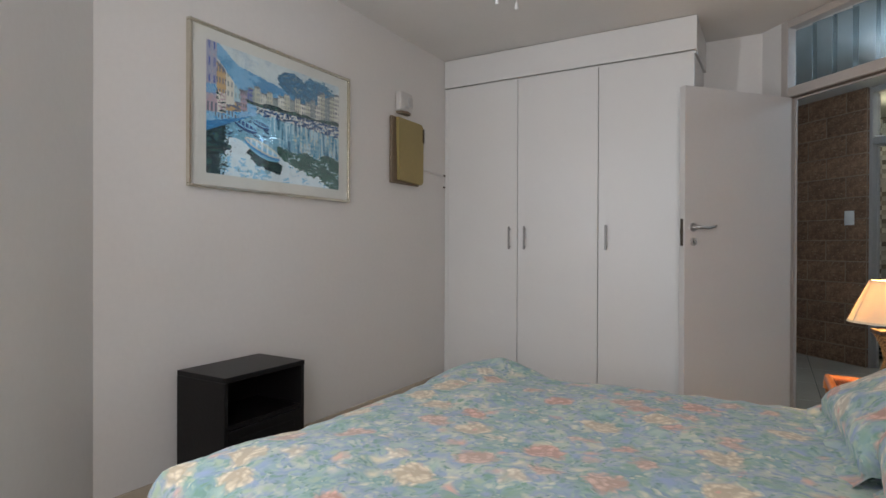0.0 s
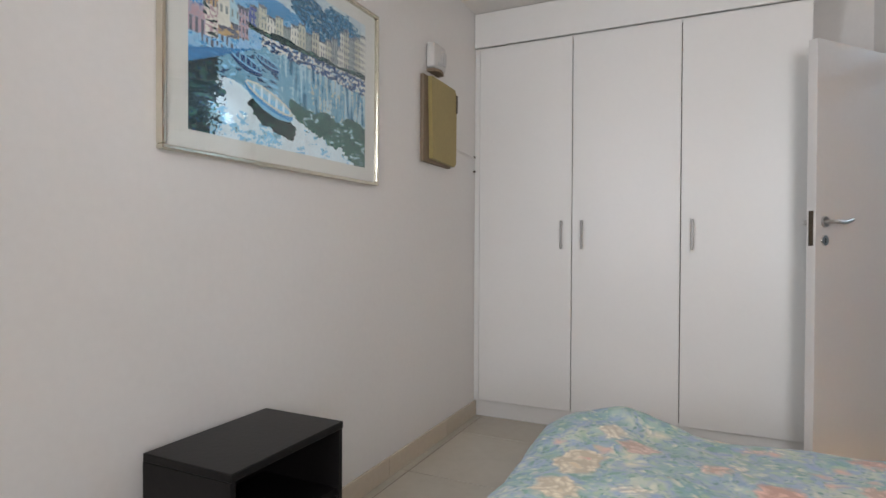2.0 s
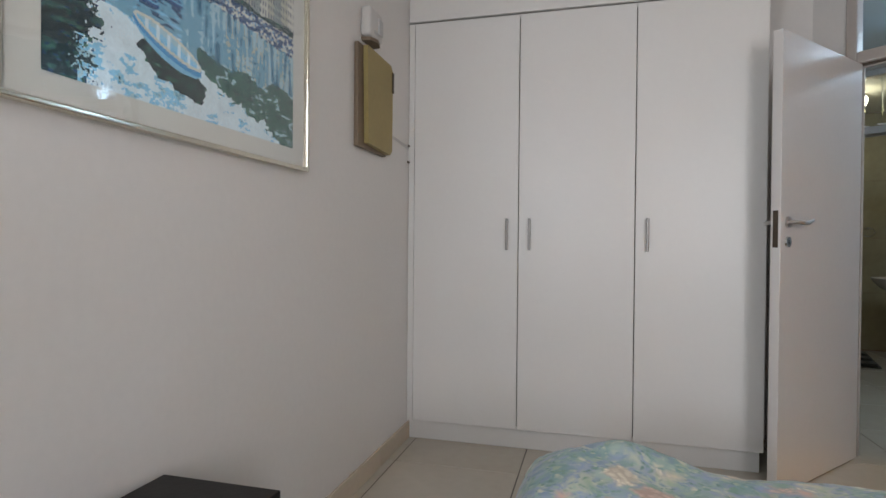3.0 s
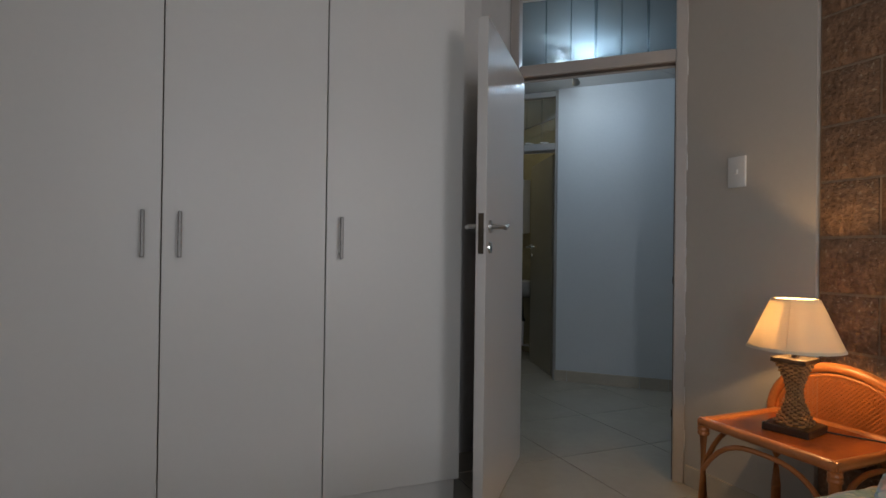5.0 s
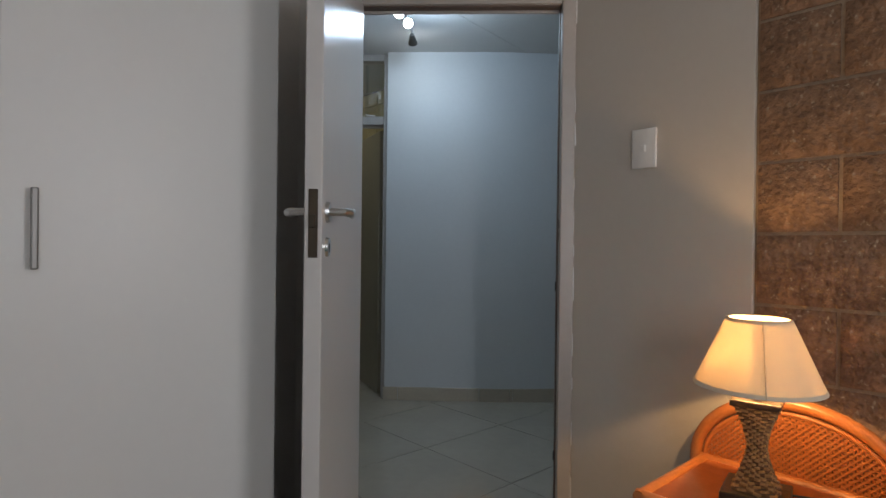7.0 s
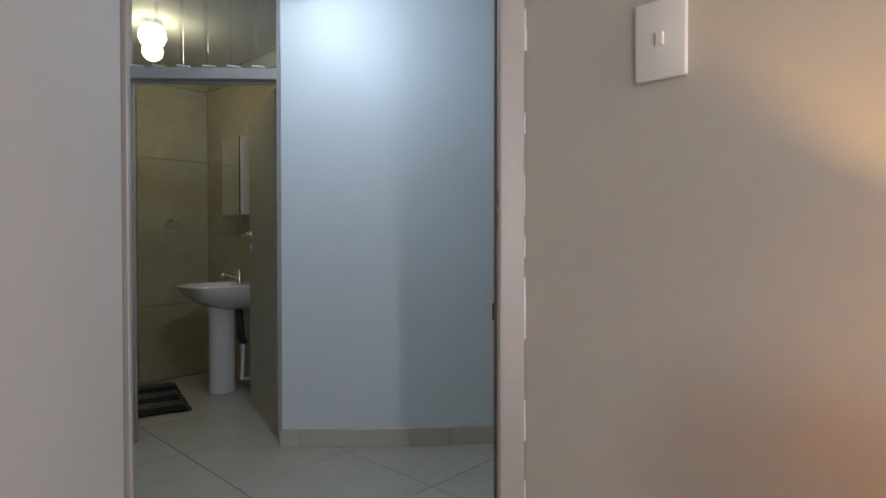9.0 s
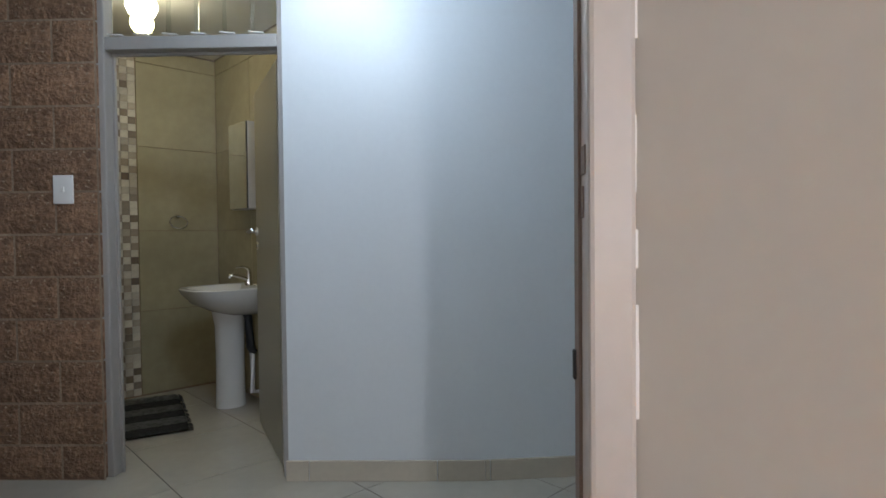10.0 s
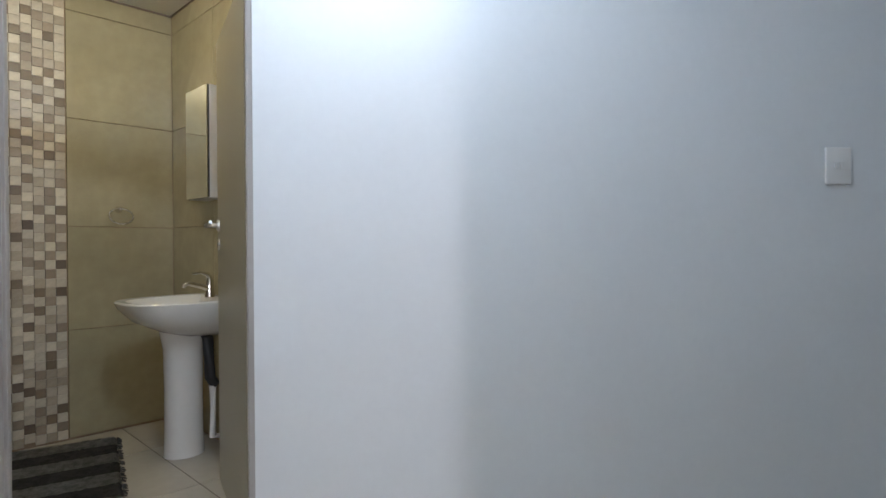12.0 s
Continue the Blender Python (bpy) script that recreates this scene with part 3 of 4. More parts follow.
def quilt():
    bm = bmesh.new()
    nx, ny, drop = 120, 104, 0.36
    grid = []
    lx, ly = (BX1 - BX0), (BY1 - BY0)
    for i in range(nx + 1):
        row = []
        for j in range(ny + 1):
            a = -drop + (lx + drop) * i / nx
            b = -drop + (ly + 2 * drop) * j / ny
            ex, ey = max(0.0, -a), max(0.0, -b, b - ly)
            side = -1 if b < 0 else 1
            reach = math.hypot(ex, ey)
            flare = 0.05 * min(1, reach / 0.08) ** 0.6 + 0.10 * reach if reach else 0.0
            x = BX0 + max(a, 0) - (flare * ex / reach if reach else 0)
            y = BY0 + min(max(b, 0), ly) + (side * flare * ey / reach if reach else 0)
            z = BZ + 0.008
            d = reach * 0.86 if ex and ey else reach
            edge = min(max(a, 0), max(min(b, ly - b), 0)) if d == 0 else 0
            z -= 0.028 * math.exp(-edge / 0.06) if d == 0 else 0.028 + min(d, drop) * 0.96
            x -= 0.10 * max(0.0, -1.9 - y) * max(0.0, 1 - max(a, 0) / 0.6)
            p = Vector((x * 2.2, y * 2.2, 0.3))
            z += 0.020 * noise.noise(p * 1.6) + 0.008 * noise.noise(p * 5.0) + 0.007 * (0.5 - abs(noise.noise(p * 3.3 + Vector((3, 1, 0))))) + 0.003 * noise.noise(p * 13)
            if ex or ey:
                w = 0.018 * math.sin(9 * (x + y) + 3 * noise.noise(p)) * min(1, d / 0.2)
                x += -w if ex else 0
                y += side * w if ey else 0
            z += 0.050 * math.exp(-((x - 1.10) ** 2 / 0.02 + (y + 1.29) ** 2 / 0.006)) + 0.035 * math.exp(-((x - 0.95) ** 2 / 0.05 + (y + 1.42) ** 2 / 0.03))
            row.append(bm.verts.new((x, y, max(z, 0.07))))
        grid.append(row)
    for i in range(nx):
        for j in range(ny):
            bm.faces.new((grid[i][j], grid[i + 1][j], grid[i + 1][j + 1], grid[i][j + 1]))
    bmesh.ops.recalc_face_normals(bm, faces=bm.faces[:])
    if bm.faces[len(bm.faces) // 2].normal.z < 0:
        bmesh.ops.reverse_faces(bm, faces=bm.faces[:])
    bmesh.ops.solidify(bm, geom=bm.faces[:], thickness=0.012)
    return bm


ob = part("floral_quilt", quilt(), FLORAL, None, smooth=True)
tagged(ob, "rumpled floral quilt in teal, peach and cream on the bed", "quilt")


def pillow(place, size, rot, label):
    bm = bmesh.new()
    n = 22
    sx, sy, sz = size
    top, bot = [], []
    for i in range(n + 1):
        rt, rb = [], []
        for j in range(n + 1):
            u, v = 2 * i / n - 1, 2 * j / n - 1
            h = (max(0, 1 - u ** 4) * max(0, 1 - v ** 4)) ** 0.45
            x, y = sx * u * (1 - 0.06 * (1 - v * v)), sy * v * (1 - 0.06 * (1 - u * u))
            wob = 0.018 * noise.noise(Vector((u * 2.3 + place[0] * 5, v * 2.3, place[2])))
            rt.append(bm.verts.new((x, y, sz * h + wob * h)))
            rb.append(rt[-1] if i in (0, n) or j in (0, n) else bm.verts.new((x, y, -sz * h * 0.8 + wob * h)))
        top.append(rt)
        bot.append(rb)
    for i in range(n):
        for j in range(n):
            bm.faces.new((top[i][j], top[i + 1][j], top[i + 1][j + 1], top[i][j + 1]))
            try:
                bm.faces.new((bot[i][j], bot[i][j + 1], bot[i + 1][j + 1], bot[i + 1][j]))
            except ValueError:
                pass
    rim = [top[i][0] for i in range(n)] + [top[n][j] for j in range(n)] + [top[i][n] for i in range(n, 0, -1)] + [top[0][j] for j in range(n, 0, -1)]
    outer = []
    for k, v in enumerate(rim):
        d = Vector((v.co.x / sx, v.co.y / sy, 0))
        d = Vector((d.x if abs(d.x) > 0.93 else 0, d.y if abs(d.y) > 0.93 else 0, 0))
        outer.append(bm.verts.new(v.co + d.normalized() * 0.05 + Vector((0, 0, 0.013 * math.sin(k * 0.9) + 0.008 * math.sin(k * 2.1)))))
    for k in range(len(rim)):
        bm.faces.new((rim[k - 1], rim[k], outer[k], outer[k - 1]))
    ob = part("pillow", bm, FLORAL, None, smooth=True)
    ob.matrix_world = pose(*place, *rot)
    return tagged(ob, label, "pillow", "pillows on the bed")


pillow((2.58, -1.70, 0.60), (0.22, 0.34, 0.10), (0, -28, 4), "plump floral pillow leaning at the head of the bed")
pillow((2.62, -2.36, 0.665), (0.24, 0.34, 0.14), (0, -40, -6), "plump floral pillow leaning at the head of the bed")

# ---- picture ----
PIC_Y0, PIC_Y1, PIC_Z0, PIC_Z1 = -2.250, -1.172, 1.338, 2.075
pic = thing("framed_picture", (0, 0, 0), 0, "framed harbour print behind glass in a thin champagne metal frame", "picture")


def frame_bar(a, b, horizontal):
    bm = bmesh.new()
    lo, hi = (0.003, a[0], a[1]), (0.030, b[0], b[1])
    add_box(bm, lo, hi, 0.004, 2)
    return part("frame_bar", bm, GOLDEDGE, pic)


FB = 0.0135
frame_bar((PIC_Y0, PIC_Z0), (PIC_Y1, PIC_Z0 + FB), True)
frame_bar((PIC_Y0, PIC_Z1 - FB), (PIC_Y1, PIC_Z1), True)
frame_bar((PIC_Y0, PIC_Z0 + FB), (PIC_Y0 + FB, PIC_Z1 - FB), False)
frame_bar((PIC_Y1 - FB, PIC_Z0 + FB), (PIC_Y1, PIC_Z1 - FB), False)
box_part("mount", (0.003, PIC_Y0 + FB, PIC_Z0 + FB), (0.012, PIC_Y1 - FB, PIC_Z1 - FB), MOUNT, pic)


def harbour_print():
    """A print in flat dabs of paint: sky, hills, a row of houses, quay, boats and reflections."""
    tones = dict(sky=(0.42, 0.52, 0.56), haze=(0.52, 0.60, 0.60), mount=(0.08, 0.27, 0.48), mountlit=(0.17, 0.40, 0.60), crag=(0.025, 0.10, 0.17), hill=(0.035, 0.15, 0.24),
                 wall=(0.46, 0.46, 0.36), cream=(0.60, 0.60, 0.52), shadewall=(0.26, 0.31, 0.30), ochre=(0.48, 0.33, 0.16), lilac=(0.30, 0.32, 0.42), violet=(0.10, 0.14, 0.36),
                 roof=(0.13, 0.15, 0.19), pink=(0.42, 0.30, 0.33), awning=(0.06, 0.28, 0.56), street=(0.24, 0.46, 0.66), quay=(0.03, 0.19, 0.42), tree=(0.012, 0.045, 0.05),
                 deep=(0.008, 0.028, 0.035), deepblue=(0.015, 0.06, 0.14), water=(0.16, 0.36, 0.48), pale=(0.36, 0.54, 0.60), shine=(0.62, 0.74, 0.78), foam=(0.24, 0.54, 0.72),
                 green=(0.03, 0.10, 0.09), leaf=(0.06, 0.17, 0.13), boat=(0.20, 0.48, 0.66), navy=(0.02, 0.07, 0.20))
    keys = list(tones)
    mats = [material("print_" + k, c, 0.8, vary=0.08, large=30, grain=120) for k, c in tones.items()]

    def fbm(u, v, s, seed):
        return noise.noise(Vector((u * s, v * s, seed))) + 0.5 * noise.noise(Vector((u * s * 2.3, v * s * 2.3, seed + 7)))

    def boat(u, v, cu, cv, s, slope, light):
        """A rowing boat seen from above its side: rim, thwarts, hull and dark reflection."""
        a = (u - cu) / s
        b = (v - cv - slope * (u - cu)) / (s * 0.80)
        rim = 0.42 * math.sqrt(max(0.0, 1 - a * a))
        if abs(a) < 1:
            if abs(b) < rim:
                if abs(b) > rim - 0.13 or abs(a) > 0.93:
                    return "cream" if light else "boat"
                if light:
                    return "shine" if (a * 3.2 + 0.3) % 1 < 0.30 else ("foam" if b < 0.05 else "pale")
                return "navy" if (a * 3 + 0.2) % 1 > 0.3 else "water"
            if -rim - 0.44 * (1 - 0.45 * a * a) < b <= -rim:
                return ("boat" if b < -rim - 0.20 else "awning") if light else ("deepblue" if b < -rim - 0.2 else "navy")
        if light and (a - 0.15) ** 2 / 1.1 + ((b + 0.95) / 0.75) ** 2 + 0.45 * fbm(u, v, 26, 3) < 0.95:
            return "deep" if fbm(u, v, 60, 8) < 0.35 else "leaf"
        return None

    def windows(u, v, du, dv, wide, high):
        return abs((u % du) - du / 2) < wide and abs((v % dv) - dv / 2) < high

    def tone(u, v):
        w, f, g = fbm(u, v, 7, 1.0), fbm(u, v * 2.0, 24, 4.0), fbm(u * 1.3, v, 55, 9.0)
        u2, v2 = u + 0.006 * f, v + 0.006 * g
        street_top = 0.46 + 0.17 * u
        quay_top, quay_foot = 0.385 + 0.42 * u, 0.315 + 0.66 * u
        # houses beside the quay
        if u2 < 0.062 and v2 > street_top:
            if 0.60 < v2 - 0.25 * u < 0.67:
                return "awning" if (u * 60 + v * 20) % 1 < 0.7 else "pale"
            if v2 < 0.60:
                return "roof" if windows(u, v, 0.022, 0.30, 0.006, 0.09) else ("pink" if g > -0.2 else "lilac")
            return "violet" if windows(u, v, 0.032, 0.13, 0.006, 0.03) else ("lilac" if g > -0.5 else "pink")
        if u2 < 0.118 and street_top < v2 < 0.87 - 1.1 * (u - 0.062):
            if v2 > 0.845 - 1.1 * (u - 0.062):
                return "roof"
            if v2 > 0.63:
                return "roof" if windows(u, v, 0.018, 0.085, 0.0045, 0.022) else "ochre"
            return "tree" if f > 0.35 else ("cream" if g > -0.1 else "pink")
        if u2 < 0.21 and street_top + 0.02 < v2 < 0.81 - 1.45 * (u - 0.118):
            if v2 < street_top + 0.10:
                return "cream" if abs(u - 0.145) < 0.03 and v2 > street_top + 0.07 else ("roof" if f > -0.05 else "ochre")
            return "shadewall" if windows(u, v, 0.024, 0.075, 0.005, 0.02) else ("cream" if u < 0.17 else "pale")
        if 0.20 < u2 < 0.255 and street_top + 0.03 < v2 < 0.70:
            return "roof" if v2 > 0.68 or windows(u, v, 0.016, 0.05, 0.004, 0.014) else ("pink" if g > -0.2 else "lilac")
        # far row of houses, taller towards the hill
        foot = 0.60 + 0.03 * max(0.0, u - 0.5)
        step = ((int(u * 23) * 7) % 5 - 2) * 0.013
        head = 0.735 + step + 0.10 * max(0.0, u - 0.40) + (0.10 if u > 0.80 else 0.0)
        if u2 >= 0.25 and foot < v2 < head:
            if v2 < foot + 0.030 + 0.02 * w:
                return "tree" if f > -0.25 else "leaf"
            if v2 > head - 0.014:
                return "roof" if g > -0.2 else "shadewall"
            if windows(u, v, 0.0165, 0.042, 0.0036, 0.0125):
                return "shadewall" if u < 0.6 else "roof"
            if u2 < 0.292:
                return "violet"
            return ("wall", "cream", "wall", "shadewall", "cream", "wall", "shadewall")[int(u * 23) % 7] if g > -0.55 else "shadewall"
        if v2 >= foot:
            lump = ((u - 0.585) / 0.105) ** 2 + ((v - 0.875) / 0.095) ** 2 + 0.35 * f
            if lump < 1:
                return "crag" if f + 0.7 * g < -0.12 else ("hill" if g < 0.15 else ("mount" if f < 0.2 else "shadewall"))
            right = 0.80 + 0.18 * min(1.0, max(0.0, (u - 0.60) / 0.12)) - 0.10 * max(0.0, u - 0.86) / 0.14
            if u2 > 0.60 and v2 < right + 0.03 * f:
                return "crag" if f + 0.5 * g < -0.25 else ("hill" if g < 0.12 else ("mount" if f < 0.3 else "pale"))
            ridge = 0.985 - 0.92 * (u - 0.08) if u < 0.2 else 0.875 - 0.20 * (u - 0.2)
            if v2 < ridge + 0.012 * w:
                return "mountlit" if 0.5 * f + w + 0.5 * g > 0.0 else "mount"
            return "haze" if w + 0.6 * g > -0.15 else "sky"
        # street and quay wall
        if u2 < 0.32 and v2 > quay_top:
            if v2 < street_top + 0.07 and 0.05 < u < 0.20 and windows(u, v + 0.03, 0.021, 0.5, 0.0045, 0.30) and f > -0.15:
                return "roof"
            return "street" if f > -0.25 else ("foam" if g > 0 else "awning")
        if u2 < 0.32 and v2 > quay_foot:
            return "quay" if f < 0.35 else "awning"
        # moored boats along the far bank
        if u2 > 0.30 and v2 > 0.545 - 0.03 * u + 0.02 * f - 0.04 * max(0.0, u - 0.6):
            return "cream" if g + 0.6 * f > 0.15 else ("navy" if g < -0.15 else ("street" if f > 0 else "deepblue"))
        for cu, cv, s, slope, light in ((0.365, 0.265, 0.125, -0.42, True), (0.352, 0.462, 0.060, -0.28, False), (0.245, 0.425, 0.080, -0.36, False)):
            k = boat(u, v, cu, cv, s, slope, light)
            if k:
                return k
        if u2 < 0.105 + 0.06 * w + 0.05 * g + 0.03 * f + 0.14 * max(0.0, v - 0.14) and v2 < quay_foot:
            return "deep" if f + 0.5 * g < 0.18 else ("green" if g < 0.3 else ("deepblue" if f < 0.4 else "leaf"))
        edge = 0.20 - 0.42 * (u - 0.48)
        if u2 > 0.47 and edge + 0.06 * w + 0.03 * f < v2 < 0.30 - 0.06 * abs(u - 0.75) + 0.07 * w + 0.03 * f:
            return "green" if g + 0.5 * f < 0.0 else ("leaf" if f < 0.22 else ("tree" if w > 0 else "pale"))
        if u2 > 0.41 and v2 >= 0.22:
            streak = noise.noise(Vector((u * 60, v * 5, 2.0))) + 0.35 * f
            return "pale" if streak > 0.22 else ("wall" if streak > 0.10 and u > 0.6 else ("water" if streak > -0.32 else "hill"))
        if v2 < 0.31 + 0.05 * w:
            dab = w * 1.1 + 0.45 * f + 0.3 * g
            return "shine" if dab > -0.15 else ("foam" if dab > -0.40 else ("pale" if dab > -0.52 else ("deep" if u > 0.5 or u < 0.2 else "water")))
        return "foam" if f > 0.35 else ("deepblue" if f < -0.30 else "water")

    bm = bmesh.new()
    y0, y1, z0, z1 = -2.155, -1.260, 1.407, 2.008
    nu, nv = 260, 176
    vs = [[bm.verts.new((0.0135, y0 + (y1 - y0) * i / nu, z0 + (z1 - z0) * j / nv)) for j in range(nv + 1)] for i in range(nu + 1)]
    for i in range(nu):
        for j in range(nv):
            f = bm.faces.new((vs[i][j], vs[i + 1][j], vs[i + 1][j + 1], vs[i][j + 1]))
            f.material_index = keys.index(tone((i + 0.5) / nu, (j + 0.5) / nv))
    me = mesh_of("print", bm, None)
    for m in mats:
        me.materials.append(m)
    ob = new("print", me)
    ob.parent = pic
    ob["label"] = "harbour scene with boats, quay and houses"


harbour_print()
g = box_part("glazing", (0.019, PIC_Y0 + FB - 0.002, PIC_Z0 + FB - 0.002), (0.021, PIC_Y1 - FB + 0.002, PIC_Z1 - FB + 0.002), CLEAR, pic)
g.visible_shadow = False

# ---- small alarm unit, panel and cable ----
al = thing("alarm_unit", (0, -0.60, 2.0), 0, "small white plastic alarm sensor box on the wall", "alarm")
bm = bmesh.new()
add_box(bm, (0.002, -0.075, 0.0), (0.050, 0.075, 0.132), 0.014, 4)
part("housing", bm, OFFPLASTIC, al, smooth=True)
bm = bmesh.new()
add_box(bm, (0.048, 0.012, 0.03), (0.058, 0.062, 0.10), 0.004)
part("lens", bm, GREYPLASTIC, al)
bm = bmesh.new()
add_box(bm, (0.050, -0.030, 0.018), (0.053, 0.020, 0.036), 0.001, 1)
part("vent", bm, GREYPLASTIC, al)
bm = bmesh.new()
add_prism(bm, [(0.0, -0.06), (0.042, -0.05), (0.058, 0.0), (0.042, 0.06), (0.0, 0.07)], -0.016, -0.001)
part("bracket", bm, PANELBACK, al, "dark wedge-shaped bracket")
pn = thing("wall_panel", (0, -0.56, 1.515), 0, "gold fabric panel standing off a brown backing board on the wall", "panel")
box_part("backing_board", (0.002, -0.178, -0.01), (0.022, 0.158, 0.438), PANELBACK, pn, bevel=0.004)
bm = bmesh.new()
add_prism(bm, [(-0.12, 0.012), (0.150, -0.002), (0.175, 0.02), (0.178, 0.40), (0.155, 0.428), (-0.135, 0.432)], 0.0, 0.022)
bmesh.ops.transform(bm, matrix=Matrix(((0, 0, 1, 0.026), (1, 0, 0, 0), (0, 1, 0, 0), (0, 0, 0, 1))), verts=bm.verts[:])
part("face", bm, PANELFACE, pn)
bm = bmesh.new()
add_box(bm, (0.048, 0.165, 0.30), (0.054, 0.182, 0.40), 0.002)
part("clip", bm, DARKMETAL, pn)
bm = bmesh.new()
add_tube(bm, [(0.004, -0.40, 1.640), (0.004, -0.28, 1.636), (0.004, -0.14, 1.630), (0.004, -0.012, 1.624)], 0.0035, 6)
add_tube(bm, [(0.004, -0.40, 1.634), (0.004, -0.25, 1.627), (0.004, -0.016, 1.612), (0.004, -0.014, 1.54)], 0.003, 6)
tagged(part("wall_cable", bm, WHITEPLASTIC), "thin white cable clipped along the wall", "cable")
for z in (1.626, 1.536):
    bm = bmesh.new()
    add_box(bm, (0.001, -0.024, z - 0.006), (0.012, -0.004, z + 0.006), 0.003)
    tagged(part("cable_clip", bm, DARKMETAL), "small dark cable clip at the wardrobe corner", "clip", "cable clips")

# ---- ceiling fitting over the bed: two pull cords ----
fit_ = thing("ceiling_fitting", (1.15, -1.38, CEIL), 0, "white ceiling fitting with two pull cords over the bed", "ceiling fitting")
bm = bmesh.new()
add_lathe(bm, [(0.0, -0.055), (0.035, -0.052), (0.06, -0.03), (0.065, 0.0)], 24)
part("rose", bm, WHITEPLASTIC, fit_, smooth=True)
for dx, dy, dz in ((-0.042, -0.045, -0.322), (0.022, 0.034, -0.330)):
    bm = bmesh.new()
    add_tube(bm, [(dx * 0.6, dy * 0.6, -0.04), (dx, dy, -0.15), (dx, dy, dz + 0.03)], 0.0018, 6)
    part("cord", bm, WHITEPLASTIC, fit_)
    bm = bmesh.new()
    add_lathe(bm, [(0.001, 0.036), (0.004, 0.034), (0.009, 0.012), (0.0095, 0.004), (0.007, 0.0), (0.001, -0.001)], 14, (dx, dy, dz))
    part("cord_pull", bm, WHITEPLASTIC, fit_, smooth=True)


# ---- switches ----
def switch(name, place, rz, w, h, rockers, label):
    """A wall plate in local x (across), z (up), facing local -y."""
    s = thing(name, place, rz, label, "switch", "light switches")
    bm = bmesh.new()
    add_box(bm, (-w / 2, -0.011, -h / 2), (w / 2, -0.001, h / 2), 0.004, 3)
    part("plate", bm, WHITEPLASTIC, s, smooth=True)
    for i in range(rockers):
        x = (i - (rockers - 1) / 2) * 0.022
        bm = bmesh.new()
        add_box(bm, (x - 0.007, -0.016, -0.011), (x + 0.007, -0.0105, 0.011), 0.002, 2)
        part("rocker", bm, WHITEPLASTIC, s)
    return s


switch("light_switch", (EAST, -0.474, 1.455), -90, 0.088, 0.134, 1, "white single light switch on the wall by the door")
switch("light_switch", (2.832, HALL - 2.832 - 0.014, 1.352), -45, 0.094, 0.132, 1, "white single light switch on the rough block wall")
switch("light_switch", (4.99, HALL_END + 0.79 * (5.30 - 4.99), 1.325), -38.3, 0.094, 0.124, 2, "white double switch plate on the painted hall wall")

# ---- rattan bedside table ----
tb = thing("bedside_table", (2.622, -0.945, 0), 0, "orange rattan bedside table with a woven arched back", "bedside table")
TX0, TX1, TY0, TY1, TZ = -0.185, 0.20, -0.232, 0.232, 0.49
for x in (TX0, TX1):
    for y in (TY0, TY1):
        bm = bmesh.new()
        add_tube(bm, [(x * 1.02, y * 1.03, 0.0), (x, y, 0.2), (x, y, TZ - 0.005)], 0.017, 12)
        lg = part("leg", bm, RATTAN, tb, smooth=True)
        bm = bmesh.new()
        add_tube(bm, [(x, y, TZ - 0.05 + 0.007 * k) for k in range(6)], [0.019, 0.021, 0.019, 0.021, 0.019, 0.021], 12)
        part("cane_wrap", bm, RATTAN, lg)
for a, b in (((TX0, TY0), (TX0, TY1)), ((TX1, TY0), (TX1, TY1)), ((TX0, TY0), (TX1, TY0)), ((TX0, TY1), (TX1, TY1))):
    bm = bmesh.new()
    d = Vector((b[0] - a[0], b[1] - a[1], 0)).normalized() * 0.012
    add_tube(bm, [(a[0] - d.x, a[1] - d.y, TZ - 0.004), (b[0] + d.x, b[1] + d.y, TZ - 0.004)], 0.017, 12)
    part("top_rail", bm, RATTAN, tb, smooth=True)
    bm = bmesh.new()
    n = 14
    pts = []
    for k in range(n + 1):
        u = k / n
        h = TZ - 0.045 - 0.13 * (abs(2 * u - 1) ** 3)
        pts.append((a[0] + (b[0] - a[0]) * u, a[1] + (b[1] - a[1]) * u, h))
    add_tube(bm, pts, 0.009, 8)
    part("curved_brace", bm, RATTAN, tb, smooth=True)
    bm = bmesh.new()
    add_tube(bm, [(a[0], a[1], 0.14), (b[0], b[1], 0.14)], 0.010, 8)
    part("stretcher", bm, RATTAN, tb, smooth=True)
box_part("tray", (TX0 + 0.01, TY0 + 0.01, TZ - 0.012), (TX1 - 0.01, TY1 - 0.01, TZ + 0.002), RATTANTOP, tb, bevel=0.003)
AX = TX1 + 0.012


def arch(t, ry=0.262, rz_=0.205):
    return (AX, -ry * math.cos(t), TZ + rz_ * math.sin(t))


bm = bmesh.new()
add_tube(bm, [(AX, -0.262, TZ - 0.10)] + [arch(math.pi * k / 28) for k in range(29)] + [(AX, 0.262, TZ - 0.10)], 0.018, 12)
part("arched_rail", bm, RATTAN, tb, smooth=True)
bm = bmesh.new()
add_tube(bm, [arch(math.pi * k / 28, 0.236, 0.178) for k in range(29)], 0.007, 8)
part("inner_bead", bm, RATTAN, tb, smooth=True)


